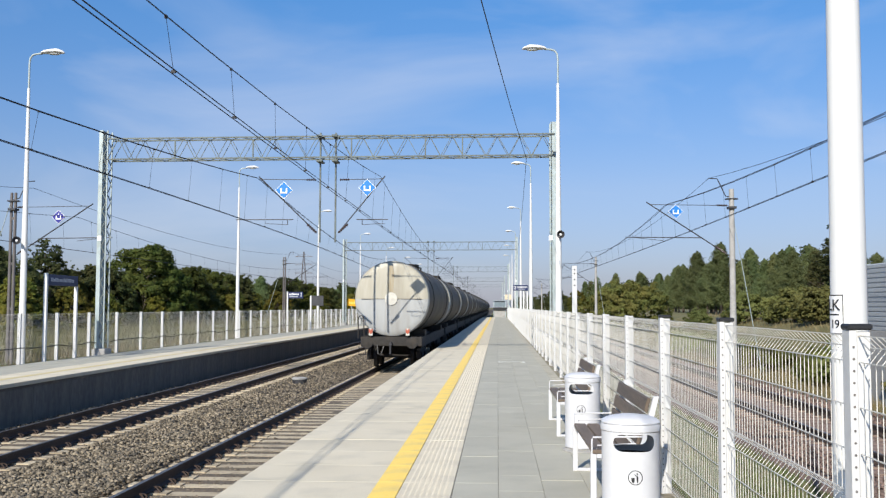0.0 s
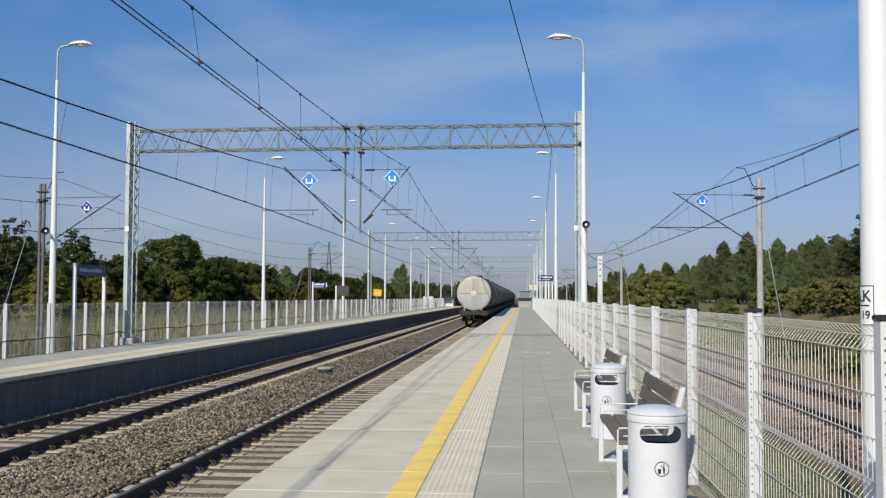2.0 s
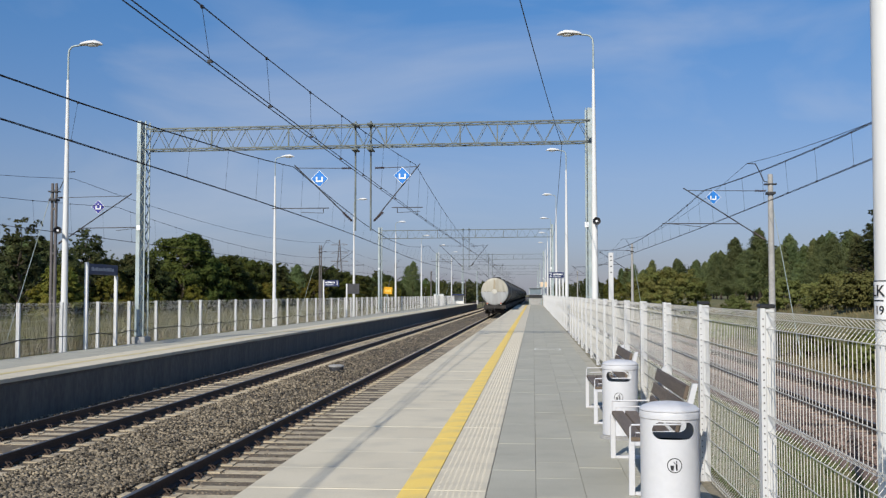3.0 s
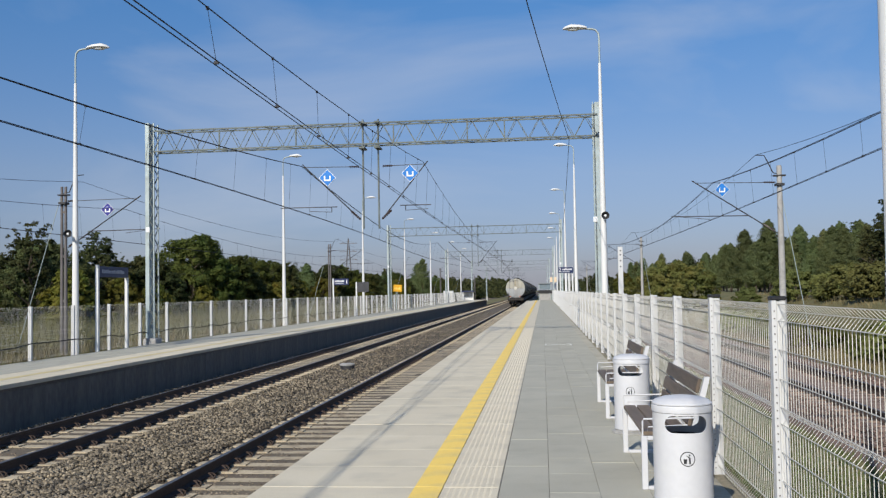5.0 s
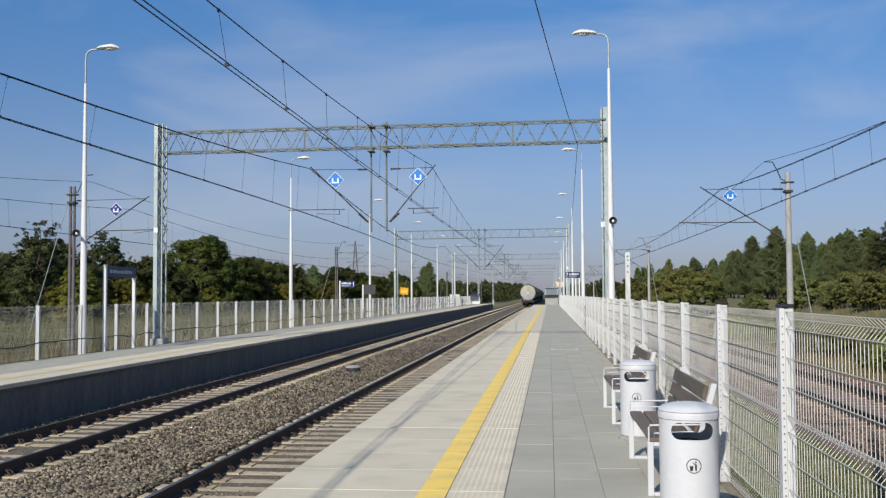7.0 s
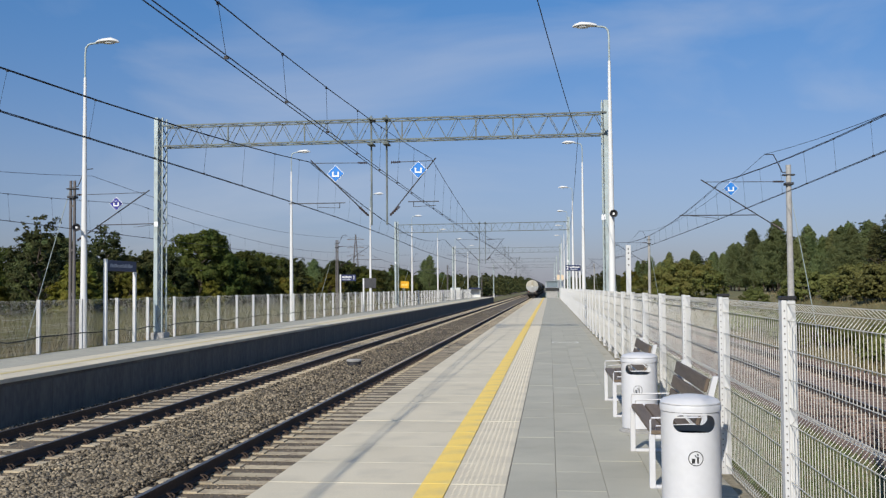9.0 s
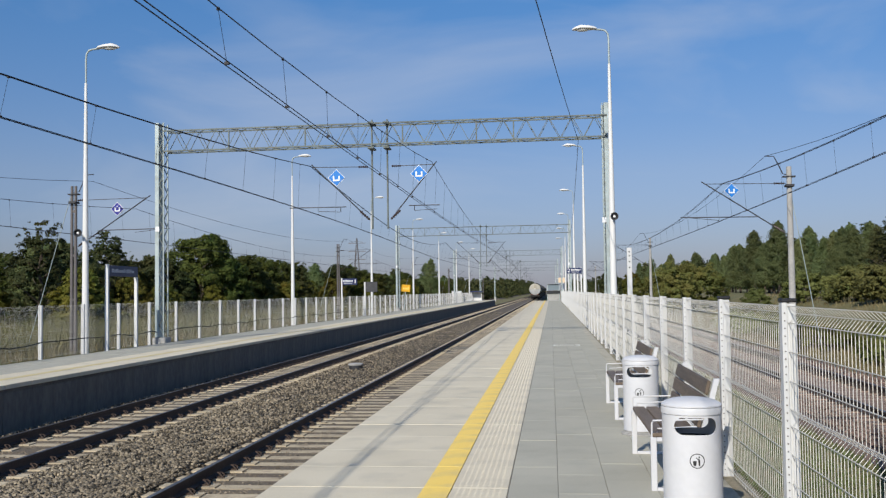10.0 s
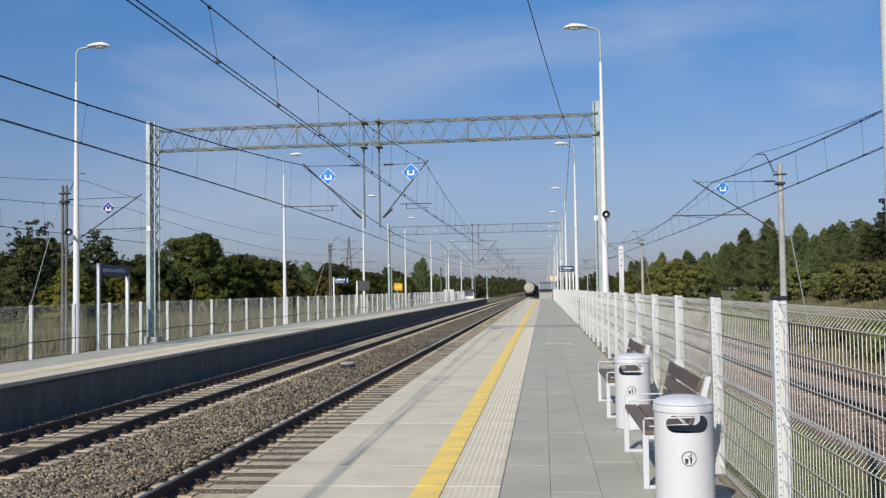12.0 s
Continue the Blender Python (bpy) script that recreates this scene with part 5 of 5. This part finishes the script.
def woods():
    rng = random.Random(11)
    # the belt beyond the far platform
    y = 46.0
    while y < 420:
        for row in range(3):
            if y < 140:
                kind = rng.choice(["dark", "oak", "young", "slim", "dark", "pine_b"] if row else ["dark", "oak", "young", "bush", "young", "autumn", "slim"])
            else:
                kind = rng.choice(["dark", "oak", "dark", "young", "pine_b"])
            sc = rng.uniform(0.7, 0.95) * (1.0 if y < 140 else 1.1)
            plant(kind, -36 - 6 * row + rng.uniform(-3, 3), y + rng.uniform(-2, 2), sc, rng)
        y += 4.4 if y < 160 else 5.5
    for x, y, sc in ((-34.5, 85, 0.85), (-37, 88, 0.92), (-36, 66, 0.8), (-38, 70, 0.86), (-37, 74, 0.9), (-35, 110, 0.9), (-36, 124, 0.95), (-36, 134, 1.0)):
        plant("dark", x, y, sc, rng)
    plant("oak", -33.5, 92, 1.12, rng)
    plant("oak", -35.5, 97, 1.1, rng)
    plant("dark", -33.0, 105, 1.0, rng)
    plant("slim", -36.5, 78, 0.98, rng)
    plant("slim", -38.0, 80, 0.95, rng)
    for x, y, sc in ((-36.5, 68, 0.82), (-37.5, 72, 0.88), (-35.5, 64.5, 0.8), (-39, 71, 0.9)):
        plant("pine_b", x, y, sc, rng)
    plant("oak", -34.0, 116, 0.95, rng)
    # the belt beyond the fenced line
    y = 70.0
    while y < 330:
        for row in range(3):
            kind = rng.choice(["pine", "pine_b", "pine", "pine_b", "slim"])
            plant(kind, 31 + 5 * row + rng.uniform(-2, 2), y + rng.uniform(-2, 2), rng.uniform(0.63, 0.9) * (1 + 0.0008 * (y - 70)) * (1.15 if 118 < y < 172 else 0.8 if y < 118 else 1.0), rng)
        y += 4.2 if y < 160 else 9.0
    for k in range(16):
        plant(rng.choice(["bush", "bush", "bush", "scrub"]), 22.5 + rng.uniform(-1.5, 2), 47 + 2.5 * k + rng.uniform(-1, 1), rng.uniform(0.58, 0.82), rng)
    for k in range(30):
        plant(rng.choice(["scrub", "scrub", "low"]), 11.9 + rng.uniform(-0.7, 2.4), 15 + 1.9 * k + rng.uniform(-0.8, 0.8), rng.uniform(0.6, 1.0), rng)
    plant("autumn", 13.4, 108, 1.05, rng)
    plant("autumn", 16.0, 110, 1.05, rng)
    plant("slim", 27.5, 79, 0.88, rng)
    plant("slim", 28.5, 82, 0.92, rng)
    # yellowing young growth before the western belt
    for x, y, sc in ((-30.8, 87, 0.62), (-30.5, 69, 0.72), (-31, 76, 0.66), (-31, 62, 0.8), (-30, 110, 0.7), (-30.5, 136, 0.85), (-30, 160, 0.9), (-31, 99, 0.55)):
        plant("young", x, y, sc, rng)
    plant("bush", 19.0, 92, 0.6, rng)
    plant("bush", 21.0, 88, 0.5, rng)
    plant("young", 16.0, 190, 1.0, rng)
    plant("dark", 13.5, 215, 1.0, rng)
    plant("pine", -31.5, 262, 1.25, rng)
    plant("pine_b", -33.0, 264, 1.3, rng)
    plant("dark", -50.0, 320, 1.5, rng)


def far_woods():
    r = np.random.default_rng(21)
    trees, per = 900, 190
    n = trees * per
    ty = 320 + 800 * r.random(trees)
    tx = np.where(r.random(trees) < 0.62, -16 - 170 * r.random(trees) ** 1.6, 20 + 170 * r.random(trees) ** 1.4)
    th = 5.2 + 3.2 * r.random(trees) + 0.007 * (ty - 320)
    k = np.repeat(np.arange(trees), per)
    v = r.random(n)
    rad = 2.6 * np.sqrt(r.random(n)) * np.sin(np.pi * np.minimum(1, 0.25 + 0.72 * v)) ** 0.8
    a = r.random(n) * 6.283
    p = np.stack([tx[k] + rad * np.cos(a), ty[k] + rad * np.sin(a), GROUND_Z + th[k] * v], 1)
    nrm = r.normal(size=(n, 3)) + np.array([0, -0.6, 0.5])
    nrm /= np.linalg.norm(nrm, axis=1)[:, None]
    u = np.cross(nrm, r.normal(size=(n, 3)))
    u /= np.linalg.norm(u, axis=1)[:, None]
    w = np.cross(nrm, u)
    s = 0.25 + 0.35 * r.random((n, 1))
    q = np.stack([p - u * s, p + w * s * 0.7, p + u * s, p - w * s * 0.7], 1).reshape(-1, 3)
    tagged(new("far_woods", raw_mesh("far_woods", q, np.arange(4 * n).reshape(-1, 4), M_LEAF[1])), "distant dark green woods along the line", "woods", kind="stuff")


def grass(name, x0, x1, y0, y1, n, h, material, seed, label):
    r = np.random.default_rng(seed)
    ys = 1 / (1 / y0 + r.random(n) * (1 / y1 - 1 / y0))
    xs = x0 + (x1 - x0) * r.random(n)
    tall = h * (0.4 + 0.9 * r.random(n))
    a = r.random(n) * 6.283
    wd = 0.008 + 0.010 * r.random(n) + ys * 0.00025
    lean = 0.35 * tall[:, None] * r.normal(size=(n, 2))
    g = np.array([GROUND_Z - 0.03 + rise(x, y) for x, y in zip(xs, ys)])
    p0 = np.stack([xs - wd * np.cos(a), ys - wd * np.sin(a), g], 1)
    p1 = np.stack([xs + wd * np.cos(a), ys + wd * np.sin(a), g], 1)
    p2 = np.stack([xs + lean[:, 0], ys + lean[:, 1], g + tall], 1)
    v = np.stack([p0, p1, p2], 1).reshape(-1, 3)
    tagged(new(name, raw_mesh(name, v, np.arange(3 * n).reshape(-1, 3), material)), label, "grass", kind="stuff")


woods()
far_woods()
for th in list(KINDS.values()):
    for o in (*th.children, th):
        bpy.data.objects.remove(o)
grass("grass", 1.8, 5.0, 5, 60, 22000, 0.17, M_BLADE, 1, "green grass strip below the platform fence")
grass("dry_grass", 9.6, 26, 20, 110, 30000, 0.35, M_STRAW, 2, "tall dry grass beyond the fenced line")
grass("dry_grass", -34, -20.6, 22, 130, 40000, 0.6, M_STRAW, 3, "tall dry meadow grass beyond the far platform")
grass("tall_weeds", -33, -23, 38, 150, 26000, 1.35, M_WEED, 6, "tall yellowing weeds in the meadow beyond the far platform")
grass("grass", -34, -14.7, 22, 110, 26000, 0.4, M_BLADE, 4, "rough green grass beyond the far platform")


# ---- the train ----
def tank_wagon(label):
    """A four-axle tank wagon; y = 0 is at its rear buffers, z = 0 at the rail head."""
    th = thing("tank_wagon", label, "tank wagon", group="wagons of the train")
    zc, r, L0, L1 = 2.79, 1.5, 0.7, 16.55
    prof = [(0.0, L0), (0.73, L0 + 0.012), (1.25, L0 + 0.035), (1.4, L0 + 0.06), (1.458, L0 + 0.1), (1.488, L0 + 0.17), (r, L0 + 0.34)]
    shell = [(r, L0 + 0.34)] + [(r, L0 + 0.34 + k * 1.5) for k in range(1, 10)] + [(r, L1 - 0.34)]
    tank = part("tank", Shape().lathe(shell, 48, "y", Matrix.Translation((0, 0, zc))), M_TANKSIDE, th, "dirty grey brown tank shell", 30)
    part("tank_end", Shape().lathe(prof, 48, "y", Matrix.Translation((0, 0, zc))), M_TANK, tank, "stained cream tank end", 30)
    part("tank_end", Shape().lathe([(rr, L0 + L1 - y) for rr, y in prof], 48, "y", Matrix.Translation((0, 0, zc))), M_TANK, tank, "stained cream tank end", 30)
    low, vs, fs, n = Shape(), [], [], 24
    ring = prof[:7]
    for rr, y in ring:
        vs += [((rr + 0.004) * math.cos(math.pi + math.pi * k / n), y - 0.008, (rr + 0.004) * math.sin(math.pi + math.pi * k / n) + zc - 0.03) for k in range(n + 1)]
    for i in range(len(ring) - 1):
        fs += [(i * (n + 1) + k, i * (n + 1) + k + 1, (i + 1) * (n + 1) + k + 1, (i + 1) * (n + 1) + k) for k in range(n)]
    part("end_plate", low.add(vs, fs), M_TANKLOW, tank, "pale grey lower half of the tank end", 30)
    part("weld_seam", Shape().box(-1.2, 1.2, L0 - 0.012, L0 + 0.1, zc - 0.038, zc - 0.02), M_FRAME, tank, "dark weld seam", smooth=0)
    part("round_plate", Shape().lathe([(0.0, L0 - 0.05), (0.25, L0 - 0.04), (0.26, L0 + 0.04)], 28, "y", Matrix.Translation((-0.02, 0, zc - 0.02))), M_TANKPLATE, tank, "white round plate")
    for y in (3.4, 13.8):
        part("strap", Shape().lathe([(r + 0.002, y), (r + 0.03, y + 0.01), (r + 0.03, y + 0.11), (r + 0.002, y + 0.12)], 48, "y", Matrix.Translation((0, 0, zc))), M_FRAME, tank)
    part("manhole", Shape().lathe([(0.45, zc + r - 0.1), (0.45, zc + r + 0.16), (0.3, zc + r + 0.2), (0, zc + r + 0.2)], 20, m=Matrix.Translation((0, 8.6, 0))), M_FRAME, tank)
    wk = Shape().box(-0.4, 0.4, 6.5, 10.7, zc + r + 0.06, zc + r + 0.1)
    for x in (-0.38, 0.38):
        for y in (6.6, 8.6, 10.6):
            wk.rod((x, y, zc + r - 0.15), (x, y, zc + r + 0.08), 0.03, n=6)
    part("walkway", wk, M_FRAME, th, smooth=0)
    fr = Shape().box(-1.22, 1.22, 0.62, 0.8, 0.9, 1.27, 0.02).box(-1.22, 1.22, 16.45, 16.63, 0.9, 1.27, 0.02)
    for x in (-0.5, 0.5):
        fr.box(x - 0.12, x + 0.12, 0.8, 16.45, 0.9, 1.2)
    for y in (3.0, 14.2):
        fr.box(-1.2, 1.2, y - 0.5, y + 0.5, 1.0, 1.5, 0.02)
    for x in (-1.15, 1.15):
        part("side_sill", Shape().box(x - 0.06, x + 0.06, 0.8, 16.45, 0.86, 1.26), M_BOGIE, th, smooth=0)
    for y in (5.2, 8.0, 11.6):
        part("brake_box", Shape().box(-1.0, 1.0, y, y + 0.7, 0.55, 1.0, 0.03), M_BOGIE, th, smooth=0)
    frame_ob = part("underframe", fr, M_FRAME, th, "sooty grey underframe", smooth=0)
    for x in (-0.875, 0.875):
        for y, d in ((0.0, 1), (17.25, -1)):
            part("buffer", Shape().lathe([(0.0, y), (0.22, y + d * 0.02), (0.22, y + d * 0.05), (0.08, y + d * 0.07), (0.09, y + d * 0.35), (0.13, y + d * 0.36), (0.13, y + d * 0.62)], 18, "y", Matrix.Translation((x, 0, 1.05))), M_FRAME, frame_ob, "steel buffer")
    part("coupling", Shape().rod((0, 0.62, 1.02), (0, 0.25, 0.98), 0.06).rod((0, 0.3, 1.0), (0, 0.32, 0.6), 0.04), M_DARK, frame_ob)
    hs = Shape().tube([(-0.55, 0.6, 0.95), (-0.5, 0.45, 0.6), (-0.38, 0.45, 0.55), (-0.3, 0.6, 0.9)], 0.025, 6)
    part("handrail", Shape().tube([(-1.32, 0.66, 1.2), (-1.32, 0.62, 1.95), (-1.27, 0.62, 2.08), (-1.17, 0.62, 2.1), (-1.1, 0.62, 2.02), (-1.08, 0.62, 1.3)], 0.022, 6), M_FRAME, frame_ob, "bent grey handrail")
    part("step", Shape().box(-1.3, -1.0, 0.5, 0.75, 0.55, 0.59).bar((-1.28, 0.62, 0.57), (-1.28, 0.62, 0.9), 0.03, 0.03).bar((-1.02, 0.62, 0.57), (-1.02, 0.62, 0.9), 0.03, 0.03), M_BOGIE, frame_ob, smooth=0)
    part("rust_streak", Shape().prism([(-0.14, zc + 0.3), (0.06, zc + 0.24), (0.1, zc + 0.9), (0.04, zc + 1.3), (-0.1, zc + 1.32), (-0.12, zc + 0.8)], L0 - 0.012, L0 + 0.1), M_STREAK, tank, "brown rust streak", smooth=0)
    part("brake_hose", hs, M_BLACK, frame_ob)
    for y in (2.9, 14.3):
        bg = Shape()
        for x in (-1.0, 1.0):
            bg.prism([(-1.3, 0.45), (-0.6, 0.45), (-0.35, 0.3), (0.35, 0.3), (0.6, 0.45), (1.3, 0.45), (1.3, 0.7), (0.4, 0.85), (-0.4, 0.85), (-1.3, 0.7)], x - 0.07, x + 0.07, pose(0, y, 0, 0, 0, 90) @ Matrix.Identity(4))
            for d in (-0.9, 0.9):
                bg.box(x - 0.13, x + 0.13, y + d - 0.16, y + d + 0.16, 0.3, 0.62, 0.03)
        bg.box(-1.0, 1.0, y - 0.25, y + 0.25, 0.5, 0.95, 0.02)
        bogie = part("bogie", bg, M_BOGIE, th, "black bogie", smooth=0)
        for d in (-0.9, 0.9):
            w = Shape().rod((-0.8, y + d, 0.46), (0.8, y + d, 0.46), 0.08, n=12)
            for x in (-0.7525, 0.7525):
                sg = 1 if x > 0 else -1
                w.lathe([(0.0, x + sg * 0.065), (0.455, x + sg * 0.065), (0.46, x - sg * 0.045), (0.487, x - sg * 0.05), (0.487, x - sg * 0.072), (0.0, x - sg * 0.072)], 28, "x", Matrix.Translation((0, y + d, 0.46)))
            part("wheelset", w, M_BOGIE, bogie, "steel wheelset", 30)
    return th


wagon = tank_wagon("weathered cream tank wagon with dark underframe rolling away")
PITCH = 17.3
WAGONS = [wagon] + [copy_thing(wagon, pose(0, 0, 0)) for k in range(1, 17)]


def tail_board(x):
    b = part("tail_board", Shape().box(x - 0.075, x + 0.075, 0.5, 0.52, 1.32, 1.6, 0.004), M_TANKPLATE, wagon, "red and white tail board", smooth=0)
    part("red_field", Shape().prism([(x - 0.075, 1.44), (x, 1.38), (x + 0.075, 1.44), (x + 0.075, 1.6), (x, 1.53), (x - 0.075, 1.6)], 0.49, 0.4985), M_RED, b, "red field", smooth=0)
    part("bracket", Shape().bar((x, 0.53, 1.28), (x, 0.53, 1.5), 0.04, 0.02), M_DARK, b, smooth=0)


tail_board(-0.8)
tail_board(0.66)

# ---- paving, piece by piece ----
paving_east(east)
paving_west(west)


# ---- what moves ----
def motions():
    """The train rolls away along the main line, slowing a little."""
    for k, w in enumerate(WAGONS):
        walk(w, [(0.5 * i, BEAR @ pose(NEAR_X, 37.9 + PITCH * k + 23.3 * (0.5 * i) - 0.16 * (0.5 * i) ** 2, RAIL_Z)) for i in range(25)])


motions()
